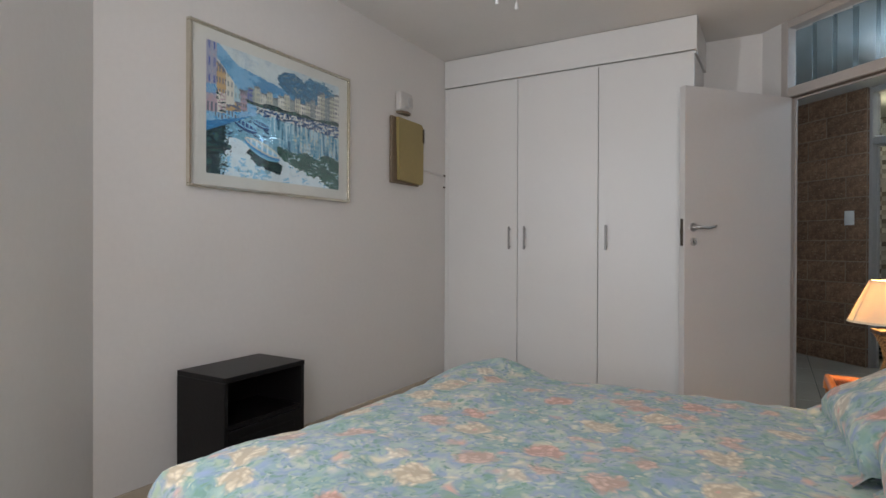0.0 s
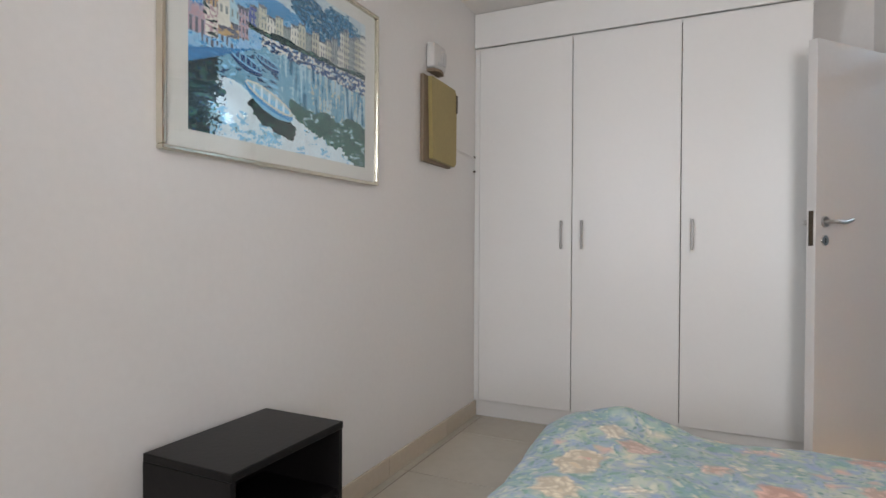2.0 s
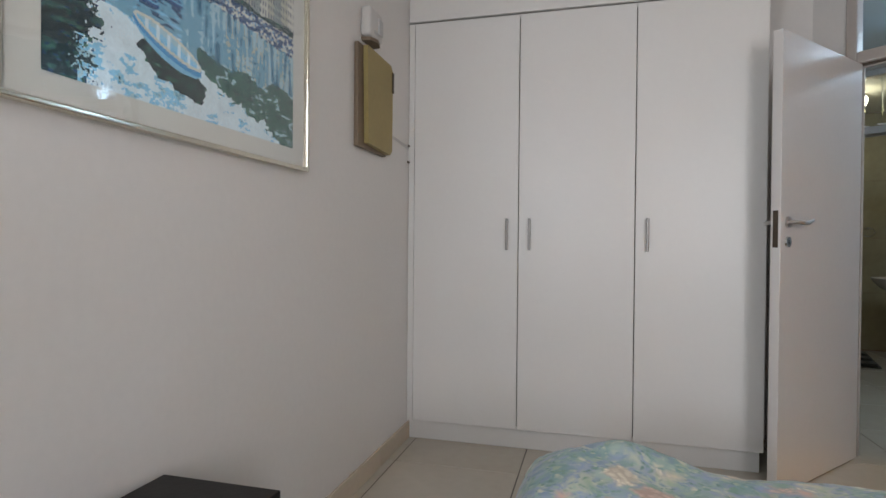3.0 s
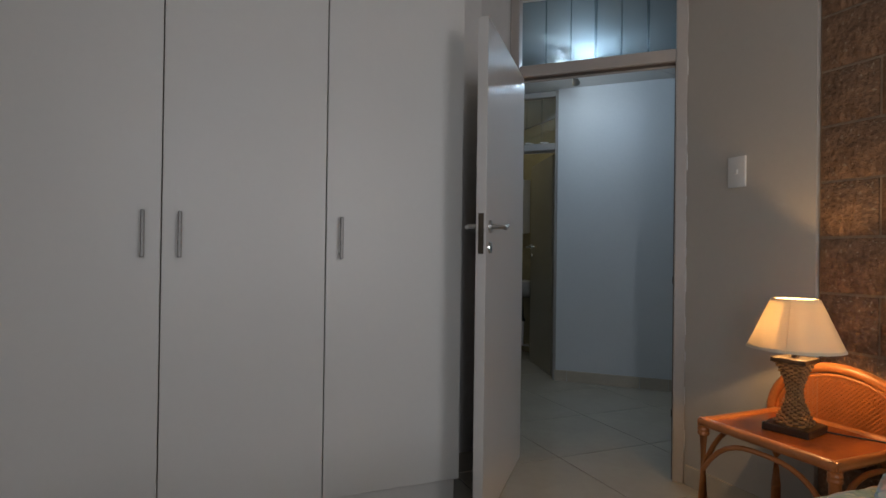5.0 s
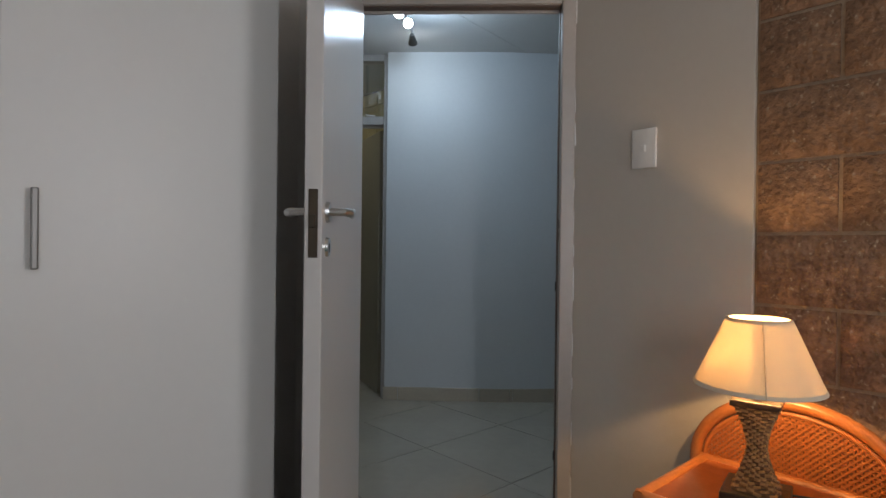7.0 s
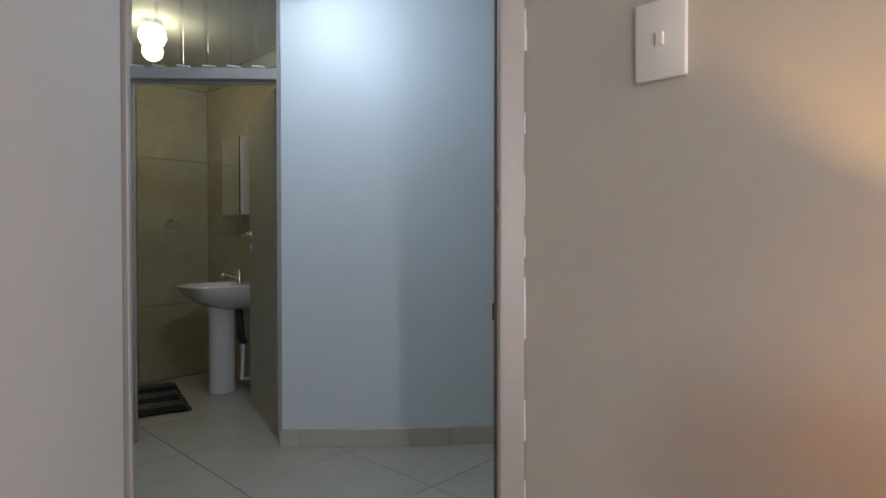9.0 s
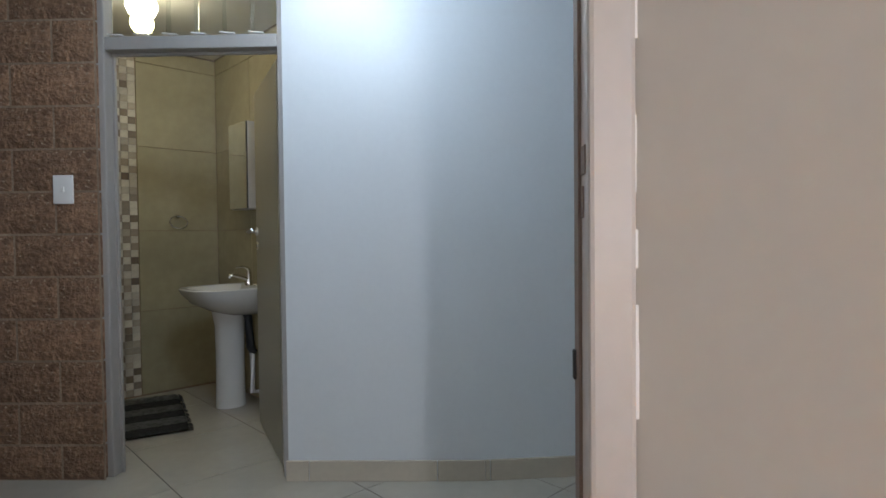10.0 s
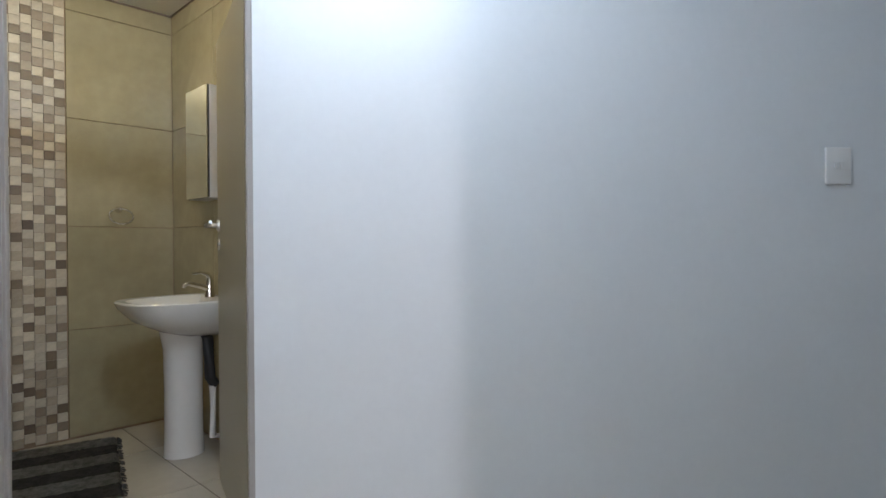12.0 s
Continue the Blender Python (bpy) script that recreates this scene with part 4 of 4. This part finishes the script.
def caning():
    """Woven cane: upright, level and diagonal strands inside the arch."""
    bm = bmesh.new()
    ry, rz_ = 0.240, 0.182

    def inside(y, z):
        return z >= TZ and (y / ry) ** 2 + ((z - TZ) / rz_) ** 2 <= 1

    def strand(p, q, off):
        steps = 60
        run = []
        for k in range(steps + 1):
            y, z = p[0] + (q[0] - p[0]) * k / steps, p[1] + (q[1] - p[1]) * k / steps
            if inside(y, z):
                run.append((y, z))
        if len(run) > 1:
            (ya, za), (yb, zb) = run[0], run[-1]
            d = Vector((yb - ya, zb - za))
            if d.length < 0.01:
                return
            nrm = Vector((-d.y, d.x)).normalized() * 0.0017
            c = [(ya + nrm.x, za + nrm.y), (yb + nrm.x, zb + nrm.y), (yb - nrm.x, zb - nrm.y), (ya - nrm.x, za - nrm.y)]
            fr = [bm.verts.new((AX + off - 0.0009, y, z)) for y, z in c]
            bk = [bm.verts.new((AX + off + 0.0009, y, z)) for y, z in c]
            bm.faces.new(fr)
            bm.faces.new(bk[::-1])
            for i in range(4):
                bm.faces.new((fr[i], bk[i], bk[(i + 1) % 4], fr[(i + 1) % 4]))

    k = -0.24
    i = 0
    while k < 0.241:
        strand((k, TZ), (k, TZ + 0.2), 0.002)
        strand((k + 0.006, TZ), (k + 0.006, TZ + 0.2), 0.002)
        k += 0.0165
    k = 0.006
    while k < 0.19:
        strand((-0.25, TZ + k), (0.25, TZ + k), 0.0)
        strand((-0.25, TZ + k + 0.006), (0.25, TZ + k + 0.006), 0.0)
        k += 0.0165
    k = -0.46
    while k < 0.46:
        strand((k, TZ), (k + 0.2, TZ + 0.2), -0.002)
        strand((k, TZ), (k - 0.2, TZ + 0.2), -0.0035)
        k += 0.0165
    return bm


tagged(part("cane_panel", caning(), RATTAN, tb, "finely woven cane panel"), kind="stuff")

# ---- lamp ----
lp = thing("table_lamp", (2.632, -0.918, TZ + 0.002), 0, "lit lamp with cream conical shade and woven hourglass base", "table lamp")
bm = bmesh.new()
add_box(bm, (-0.074, -0.074, 0.0), (0.074, 0.074, 0.026), 0.004)
foot = part("foot", bm, DARKBASE, lp)
foot.rotation_euler = (0, 0, radians(12))


def waist(z):
    u = (z - 0.026) / 0.215
    return 0.019 + 0.033 * abs(2 * u - 1.0) ** 1.6


bm = bmesh.new()
rows_ = 30
for i in range(rows_):
    z = 0.030 + 0.205 * i / (rows_ - 1)
    pts = []
    for k in range(40):
        a = 2 * math.pi * k / 40
        q = max(abs(math.cos(a)), abs(math.sin(a)))
        r = waist(z) / (q ** 0.75) + 0.0022 * math.sin(10 * a + (math.pi if i % 2 else 0))
        pts.append((r * math.cos(a + 0.2), r * math.sin(a + 0.2), z + 0.002 * math.sin(5 * a + i)))
    add_tube(bm, pts, 0.0042, 5, True)
body = tagged(part("woven_body", bm, ROPE, lp, "body woven from twisted rope", smooth=True), kind="stuff")
body.data.materials.append(ROPEDARK)
for f in body.data.polygons:
    f.material_index = ((f.index % 200) // 10 + f.index // 200) % 2
bm = bmesh.new()
add_lathe(bm, [(0.018, 0.03), (waist(0.13) - 0.004, 0.13), (0.018, 0.235)], 16)
part("core", bm, DARKBASE, lp)
bm = bmesh.new()
add_box(bm, (-0.056, -0.056, 0.236), (0.056, 0.056, 0.252), 0.003)
cap = part("cap", bm, DARKBASE, lp)
cap.rotation_euler = (0, 0, radians(12))
bm = bmesh.new()
add_rod(bm, (0, 0, 0.25), (0, 0, 0.33), 0.012, n=14)
part("socket", bm, DARKMETAL, lp)
bm = bmesh.new()
add_lathe(bm, [(0.010, 0.33), (0.014, 0.34), (0.026, 0.365), (0.028, 0.38), (0.022, 0.398), (0.001, 0.408)], 18)
bulb_ob = part("bulb", bm, WARMBULB, lp, smooth=True)
bulb_ob.visible_shadow = False
SZ0, SZ1, SR0, SR1 = 0.282, 0.452, 0.148, 0.074
bm = bmesh.new()
add_lathe(bm, [(SR0, SZ0), (SR1, SZ1), (SR1 - 0.0012, SZ1), (SR0 - 0.0012, SZ0), (SR0, SZ0)], 56)
shade = part("shade", bm, SHADE, lp, smooth=True)
for r, z, h in ((SR0, SZ0, 0.009), (SR1, SZ1 - 0.008, 0.009)):
    slope = (SR1 - SR0) / (SZ1 - SZ0)
    bm = bmesh.new()
    add_lathe(bm, [(r + 0.0008, z), (r + slope * h + 0.0008, z + h), (r + slope * h - 0.003, z + h), (r - 0.003, z), (r + 0.0008, z)], 56)
    part("trim", bm, material("trim_tape", (0.68, 0.60, 0.47), 0.9, vary=0.05), shade, smooth=True)
a = math.radians(205)
bm = bmesh.new()
add_tube(bm, [((SR0 + 0.001) * math.cos(a), (SR0 + 0.001) * math.sin(a), SZ0), ((SR1 + 0.001) * math.cos(a), (SR1 + 0.001) * math.sin(a), SZ1)], 0.0011, 5)
part("seam", bm, SHADE, shade)
bm = bmesh.new()
for k in range(3):
    t = 2 * math.pi * k / 3
    add_tube(bm, [(0.012 * math.cos(t), 0.012 * math.sin(t), 0.30), (0.07 * math.cos(t), 0.07 * math.sin(t), 0.405), ((SR1 - 0.003) * math.cos(t), (SR1 - 0.003) * math.sin(t), SZ1 - 0.006)], 0.0014, 5)
part("shade_carrier", bm, STEEL, lp)
bm = bmesh.new()
add_tube(bm, [(2.70, -0.97, TZ + 0.008), (2.73, -1.02, TZ + 0.006), (2.77, -1.09, TZ + 0.006), (2.80, -1.15, TZ + 0.006), (2.815, -1.20, TZ + 0.004), (2.82, -1.215, TZ - 0.05),
              (2.82, -1.215, 0.30)], 0.003, 6)
tagged(part("lamp_cord", bm, BLACKRUBBER), "thin dark lamp cord trailing over the table", "cord")

# ---- hall spot fitting ----
sp = thing("spot_fitting", (3.05, 1.05, CEIL), 0, "steel ceiling bar with lit spotlights in the hall", "ceiling light")
bm = bmesh.new()
add_lathe(bm, [(0.001, -0.022), (0.045, -0.020), (0.05, 0.0)], 24)
part("ceiling_rose", bm, STEEL, sp, smooth=True)
bm = bmesh.new()
add_tube(bm, [(-0.20, -0.19, -0.10), (0.34, 0.33, -0.055)], 0.008, 10)
add_tube(bm, [(0, 0, -0.02), (0, 0, -0.10)], 0.009, 10)
part("bar", bm, STEEL, sp, smooth=True)
for x, y, ax, ay, az in ((-0.06, -0.04, -0.65, -0.65, -0.4), (0.06, 0.05, -0.35, -0.8, -0.45), (0.30, 0.29, 0.6, 0.6, -0.5)):
    d = Vector((ax, ay, az)).normalized()
    top = -0.10 + 0.045 * max(0.0, x) / 0.34
    p = Vector((x, y, top - 0.035))
    bm = bmesh.new()
    add_rod(bm, (x, y, top), tuple(p), 0.005, n=8)
    add_rod(bm, tuple(p - d * 0.03), tuple(p + d * 0.035), 0.016, 0.030, 18)
    head = part("spot_head", bm, STEEL, sp, smooth=True)
    bm = bmesh.new()
    add_rod(bm, tuple(p + d * 0.0352), tuple(p + d * 0.040), 0.027, 0.024, 18)
    bb = part("bulb_face", bm, BULB, head)
    bb.visible_shadow = False

# ---- bathroom ----
TAPY = 0.02
bs = thing("wash_basin", (BX - 0.003, 3.17, 0), 0, "white ceramic pedestal wash basin with a chrome mixer tap", "wash basin")
bm = bmesh.new()
n = 40


def basin_ring(depth, half, z, inset=0.0):
    out = []
    for k in range(n):
        t = math.pi * k / (n - 1)
        e = 0.62
        y = -math.copysign(abs(math.cos(t)) ** e, math.cos(t)) * half
        x = -(abs(math.sin(t)) ** e) * depth - inset
        out.append(bm.verts.new((x, y, z)))
    return out


rings_ = [basin_ring(0.22, 0.10, 0.615), basin_ring(0.33, 0.16, 0.645), basin_ring(0.44, 0.225, 0.70), basin_ring(0.50, 0.255, 0.765), basin_ring(0.515, 0.262, 0.795),
          basin_ring(0.507, 0.256, 0.803), basin_ring(0.43, 0.215, 0.800, 0.04), basin_ring(0.385, 0.19, 0.77, 0.06), basin_ring(0.26, 0.13, 0.70, 0.12), basin_ring(0.10, 0.06, 0.68, 0.18)]
for a, b in zip(rings_, rings_[1:]):
    for k in range(n - 1):
        bm.faces.new((a[k], a[k + 1], b[k + 1], b[k]))
    bm.faces.new((a[-1], a[0], b[0], b[-1]))
bm.faces.new(rings_[0][::-1])
bm.faces.new(rings_[-1])
part("bowl", bm, CERAMIC, bs, smooth=True)
bm = bmesh.new()
add_lathe(bm, [(0.001, 0.0), (0.098, 0.0), (0.097, 0.03), (0.094, 0.12), (0.093, 0.35), (0.097, 0.55), (0.115, 0.64), (0.02, 0.645)], 32, (-0.205, 0.04, 0), (1.0, 0.84))
part("pedestal", bm, CERAMIC, bs, smooth=True)
bm = bmesh.new()
add_lathe(bm, [(0.001, 0.0), (0.026, 0.0), (0.024, 0.02), (0.020, 0.05), (0.021, 0.085), (0.014, 0.098), (0.001, 0.1)], 20, (-0.075, TAPY, 0.80))
tap = part("tap_body", bm, CHROME, bs, smooth=True)
bm = bmesh.new()
add_tube(bm, [(-0.075, TAPY, 0.84), (-0.12, TAPY, 0.858), (-0.185, TAPY, 0.876), (-0.205, TAPY, 0.868), (-0.21, TAPY, 0.855)], [0.016, 0.014, 0.012, 0.011, 0.011], 12)
part("spout", bm, CHROME, tap, smooth=True)
bm = bmesh.new()
add_tube(bm, [(-0.072, TAPY, 0.893), (-0.085, TAPY, 0.918), (-0.12, TAPY, 0.93), (-0.165, TAPY, 0.925)], [0.014, 0.012, 0.008, 0.006], 10)
part("tap_lever", bm, CHROME, tap, smooth=True)
bm = bmesh.new()
add_tube(bm, [(-0.13, -0.05, 0.62), (-0.13, -0.08, 0.60), (-0.125, -0.095, 0.40), (-0.10, -0.095, 0.36)], 0.026, 12)
part("waste_pipe", bm, BLACKRUBBER, bs, "black plastic waste pipe", smooth=True)
bm = bmesh.new()
add_tube(bm, [(-0.115, -0.098, 0.36), (-0.115, -0.098, 0.10), (-0.01, -0.098, 0.09)], 0.018, 12)
part("drain_pipe", bm, WHITEPLASTIC, bs, smooth=True)

mc = thing("mirror_cabinet", (BX - 0.014, 3.238, 1.318), 0, "narrow white bathroom cabinet with a mirror door on beige tiles", "mirror cabinet")
box_part("body", (-0.095, -0.134, 0.0), (0.0, 0.134, 0.583), OFFPLASTIC, mc, bevel=0.003)
box_part("mirror_door", (-0.109, -0.131, 0.002), (-0.103, 0.134, 0.581), MIRROR, mc, "mirror glass door", bevel=0.001, segs=1)
box_part("edge_strip", (-0.1028, -0.1335, 0.002), (-0.0955, 0.133, 0.581), BLACKRUBBER, mc)

tr = thing("towel_ring", (3.745, BY - 0.013, 1.282), 0, "chrome towel ring on the tiled bathroom wall", "towel ring")
bm = bmesh.new()
add_rod(bm, (0, 0, 0), (0, -0.035, 0), 0.020, 0.012, 16)
part("bracket", bm, CHROME, tr, smooth=True)
bm = bmesh.new()
add_tube(bm, [(0.062 * math.sin(2 * math.pi * k / 28), -0.035 - 0.03 * (1 - math.cos(2 * math.pi * k / 28)) / 2, -0.04 + 0.045 * math.cos(2 * math.pi * k / 28)) for k in range(28)], 0.0048, 8, True)
part("ring", bm, CHROME, tr, smooth=True)

bath_lamp = thing("bath_lamp", (3.26, 2.87, BATH_CEIL), 0, "round lit glass globe lamp on the bathroom ceiling", "ceiling light")
bm = bmesh.new()
add_lathe(bm, [(0.06, 0.0), (0.06, -0.03), (0.04, -0.035), (0.001, -0.035)], 24)
part("lamp_base", bm, WHITEPLASTIC, bath_lamp, smooth=True)
bm = bmesh.new()
add_lathe(bm, [(0.045, -0.036), (0.075, -0.065), (0.082, -0.10), (0.065, -0.14), (0.001, -0.16)], 28)
gl = part("globe", bm, BATHGLOW, bath_lamp, smooth=True)
gl.visible_shadow = False


def mat_rug():
    r = thing("bath_mat", (3.305, 3.36, 0.0), -14, "shaggy bath mat striped in charcoal and grey", "bath mat")
    w, l, k = 0.56, 0.86, 6
    for s in range(k):
        y0, y1 = -l / 2 + l * s / k, -l / 2 + l * (s + 1) / k
        bm = bmesh.new()
        nx, ny = 46, 7
        g = [[bm.verts.new((-w / 2 + w * i / nx + (0.010 * noise.noise(Vector((s * 3.1, j * 1.7, 0))) if i in (0, nx) else 0), y0 + (y1 - y0) * j / ny,
                            0.004 + (0 if i in (0, nx) else 0.016 + 0.009 * noise.noise(Vector((i * 0.9, j * 1.3 + s * 9, 2)))) * (0.75 if j in (0, ny) else 1)))
              for j in range(ny + 1)] for i in range(nx + 1)]
        for i in range(nx):
            for j in range(ny):
                bm.faces.new((g[i][j], g[i + 1][j], g[i + 1][j + 1], g[i][j + 1]))
        bmesh.ops.solidify(bm, geom=bm.faces[:], thickness=0.003)
        part("stripe", bm, FABRICDARK if s % 2 == 0 else FABRICGREY, r, smooth=True)
    bm = bmesh.new()
    for i in range(180):
        side = -1 if i % 2 else 1
        y = -l / 2 + l * random.random()
        add_tube(bm, [(side * w / 2, y, 0.012), (side * (w / 2 + 0.012 + 0.012 * random.random()), y + 0.008 * (random.random() - 0.5), 0.004)], 0.0025, 4)
    tagged(part("fringe", bm, FABRICDARK, r), kind="stuff")


mat_rug()

# ---- tiles, skirting and blocks: separate pieces on shared meshes ----
def piece_mesh(name, sx, sy, sz, bevel, mat):
    bm = bmesh.new()
    add_box(bm, (-sx / 2, -sy / 2, -sz / 2), (sx / 2, sy / 2, sz / 2), bevel, 1)
    return mesh_of(name, bm, mat)


def piece(name, me, parent, m):
    ob = new(name, me)
    ob.parent = parent
    ob.matrix_basis = m
    return ob


PITCH = 0.618
tile_me = piece_mesh("floor_tile", PITCH - 0.005, PITCH - 0.005, 0.012, 0.0012, TILE)
x0, y0 = 0.050 - PITCH, 0.305 - PITCH * 9
for i in range(10):
    for j in range(16):
        x, y = x0 + PITCH * (i + 0.5), y0 + PITCH * (j + 0.5)
        if x < 2.0 and y > 1.2 or x > 3.3 and y < -1.5 or y > 4.2:
            continue
        piece("floor_tile", tile_me, floor, pose(x, y, -0.006 + 0.0006 * noise.noise(Vector((i, j, 3)))))

skirt = thing("baseboard", (0, 0, 0), 0, "cream glazed tile skirting along the walls", "baseboard", kind="structure")
SH = 0.094


def skirting(p, q, joints, off=0.011):
    """Tiles set against the wall from p to q, the room lying to the left of that direction."""
    p, q = Vector((*p, 0)), Vector((*q, 0))
    d = (q - p).normalized()
    nrm = Vector((-d.y, d.x, 0))
    length = (q - p).length
    marks = [0.0] + [j for j in joints if 0.02 < j < length - 0.02] + [length]
    for a, b in zip(marks, marks[1:]):
        me = piece_mesh("skirting_tile", b - a - 0.004, off, SH, 0.0015, SKIRT)
        c = p + d * (a + b) / 2 + nrm * (off / 2 + 0.0005)
        piece("skirting_tile", me, skirt, Matrix.Translation((c.x, c.y, SH / 2)) @ pose(0, 0, 0, 0, 0, math.degrees(math.atan2(d.y, d.x))))


skirting((0.0, 0.028), (0.0, -2.63), [0.448 + PITCH * k for k in range(5)])
skirting((EAST, -1.10), (EAST, -0.20), [0.40])
skirting((5.27, HALL_END + 0.79 * 0.03), (4.20, HALL_END + 0.79 * 1.10 + 0.001), [0.14 + 0.60 * k for k in range(3)], 0.013)
skirting((4.20, HALL - 4.20 + 0.006), (3.548, HALL - 3.548), [0.22, 0.81], 0.013)

# rough blocks
block_meshes = {}


def block_mesh(length, height, seed):
    key = (round(length, 3), round(height, 3), seed)
    if key in block_meshes:
        return block_meshes[key]
    bm = bmesh.new()
    nx, nz = max(2, int(length / 0.045)), max(2, int(height / 0.045))
    front = []
    for i in range(nx + 1):
        row = []
        for k in range(nz + 1):
            edge = i in (0, nx) or k in (0, nz)
            y = -0.002 - 0.002 * noise.noise(Vector((i * 1.3, k * 1.1, seed + 4.0))) if edge else -0.016 - 0.008 * noise.noise(Vector((i * 0.8 + seed * 7, k * 0.9, seed)))
            row.append(bm.verts.new((length * (i / nx - 0.5), y, height * (k / nz - 0.5))))
        front.append(row)
    for i in range(nx):
        for k in range(nz):
            bm.faces.new((front[i][k], front[i][k + 1], front[i + 1][k + 1], front[i + 1][k]))
    back = [bm.verts.new((sx * length / 2, 0.03, sz * height / 2)) for sx, sz in ((-1, -1), (1, -1), (1, 1), (-1, 1))]
    low, right = [front[i][0] for i in range(nx + 1)], front[nx]
    top, left = [front[i][nz] for i in range(nx, -1, -1)], front[0][::-1]
    for run, (a, b) in ((low, (0, 1)), (right, (1, 2)), (top, (2, 3)), (left, (3, 0))):
        bm.faces.new([*run, back[b], back[a]])
    me = mesh_of("brick", bm, BRICK, True)
    block_meshes[key] = me
    return me


def block_wall(parent, origin, rz, length, courses, full, phase, joint=0.0105, reverse=False):
    """Courses of split-face blocks. Local x runs along the wall from origin, the face looks along local -y."""
    count = 0
    for ci, (z0, z1) in enumerate(courses):
        x = 0.0
        first = full / 2 if (ci + phase) % 2 else full
        while x < length - 0.03:
            w = min(first if x == 0 else full, length - x)
            if w > 0.04:
                me = block_mesh(w - joint, z1 - z0 - joint, (ci * 3 + count) % 5)
                px = length - x - w / 2 if reverse else x + w / 2
                m = pose(*origin, 0, 0, rz) @ pose(px, 0.001, (z0 + z1) / 2)
                piece("brick", me, parent, m)
                count += 1
            x += w


cz = [max(0.0, 0.955 + 0.2085 * k) for k in range(-5, 9)]
cz = [z for z in cz if z < CEIL]
cz = sorted(set([0.0] + [z for z in cz if z > 0.05])) + [CEIL]
block_wall(wall_brick, (EAST + 0.016, -0.818, 0), -90, 3.70, list(zip(cz, cz[1:])), 0.418, 0 if (len(cz) % 2) else 1)
hz = [0.0, 0.165] + [0.165 + 0.1965 * k for k in range(1, 12)] + [CEIL]
block_wall(wall_hall_brick, (2.946 - 1.9 * S2, HALL - 2.946 + 1.9 * S2, 0), -45, 1.9, list(zip(hz, hz[1:])), 0.40, 1, reverse=True)

# bathroom wall tiles and mosaic
wall_back = bpy.data.objects["wall_bath_back"]
wall_right = bpy.data.objects["wall_bath_right"]
rows_z = [(0.012, 0.608), (0.608, 1.180), (1.180, 1.778), (1.778, 2.372), (2.372, CEIL)]
MOS_R = 3.49
for z0, z1 in rows_z:
    for x0_, x1_ in ((MOS_R, BX - 0.012), (2.45, 3.05), (1.85, 2.45)):
        me = piece_mesh("wall_tile", x1_ - x0_ - 0.004, 0.012, z1 - z0 - 0.004, 0.001, BATHTILE)
        piece("wall_tile", me, wall_back, pose((x0_ + x1_) / 2, BY - 0.006, (z0 + z1) / 2))
    for y0_, y1_ in ((BY - 0.60, BY - 0.013), (BY - 1.20, BY - 0.60), (BY - 1.80, BY - 1.20), (1.68, BY - 1.80)):
        me = piece_mesh("wall_tile", 0.012, y1_ - y0_ - 0.004, z1 - z0 - 0.004, 0.001, BATHTILE)
        piece("wall_tile", me, wall_right, pose(BX - 0.006, (y0_ + y1_) / 2, (z0 + z1) / 2))
mos_colors = [(0.62, 0.575, 0.48), (0.42, 0.36, 0.28), (0.215, 0.165, 0.115), (0.31, 0.255, 0.195), (0.16, 0.12, 0.09), (0.53, 0.48, 0.40)]
mos_mats = [material("mosaic_tone", c, 0.3, vary=0.10, large=20, grain=90, per_piece=0.12) for c in mos_colors]
MP = 0.0492
mos_mes = [[piece_mesh("mosaic_tile", MP - w, d, MP - 0.0014, 0.0008, m) for d, w in ((0.010, 0.0012), (0.013, 0.0024))] for m in mos_mats]
rest = bmesh.new()
rest_mats = []
for c in range(9):
    for r in range(50):
        u = random.random()
        light = (c + r + (r // 9 + c // 3)) % 2 == 0
        k = (0 if u < 0.50 else 5 if u < 0.85 else 1) if light else (1 if u < 0.30 else 2 if u < 0.52 else 3 if u < 0.82 else 4 if u < 0.92 else 5)
        x = MOS_R - 0.004 - MP * (c + 0.5)
        z = 0.012 + MP * (r + 0.5) + (0.35 * MP if c == 3 else 0.0)
        if z + MP / 2 > CEIL:
            continue
        d = random.randrange(2)
        if c < 6:
            piece("mosaic_tile", mos_mes[k][d], wall_back, pose(x + 0.0004 * (random.random() - 0.5), BY - 0.005 - 0.002 * d, z, 0, 1.2 * (random.random() - 0.5), 0))
        else:
            add_box(rest, (x - MP / 2 + 0.0008, BY - 0.011, z - MP / 2 + 0.0008), (x + MP / 2 - 0.0008, BY + 0.002, z + MP / 2 - 0.0008))
            rest_mats.append(k)
me = mesh_of("mosaic_rest", rest, None)
for m in mos_mats:
    me.materials.append(m)
for f in me.polygons:
    f.material_index = rest_mats[f.index // 6]
tagged(piece("mosaic_rest", me, wall_back, Matrix.Identity(4)), kind="stuff")
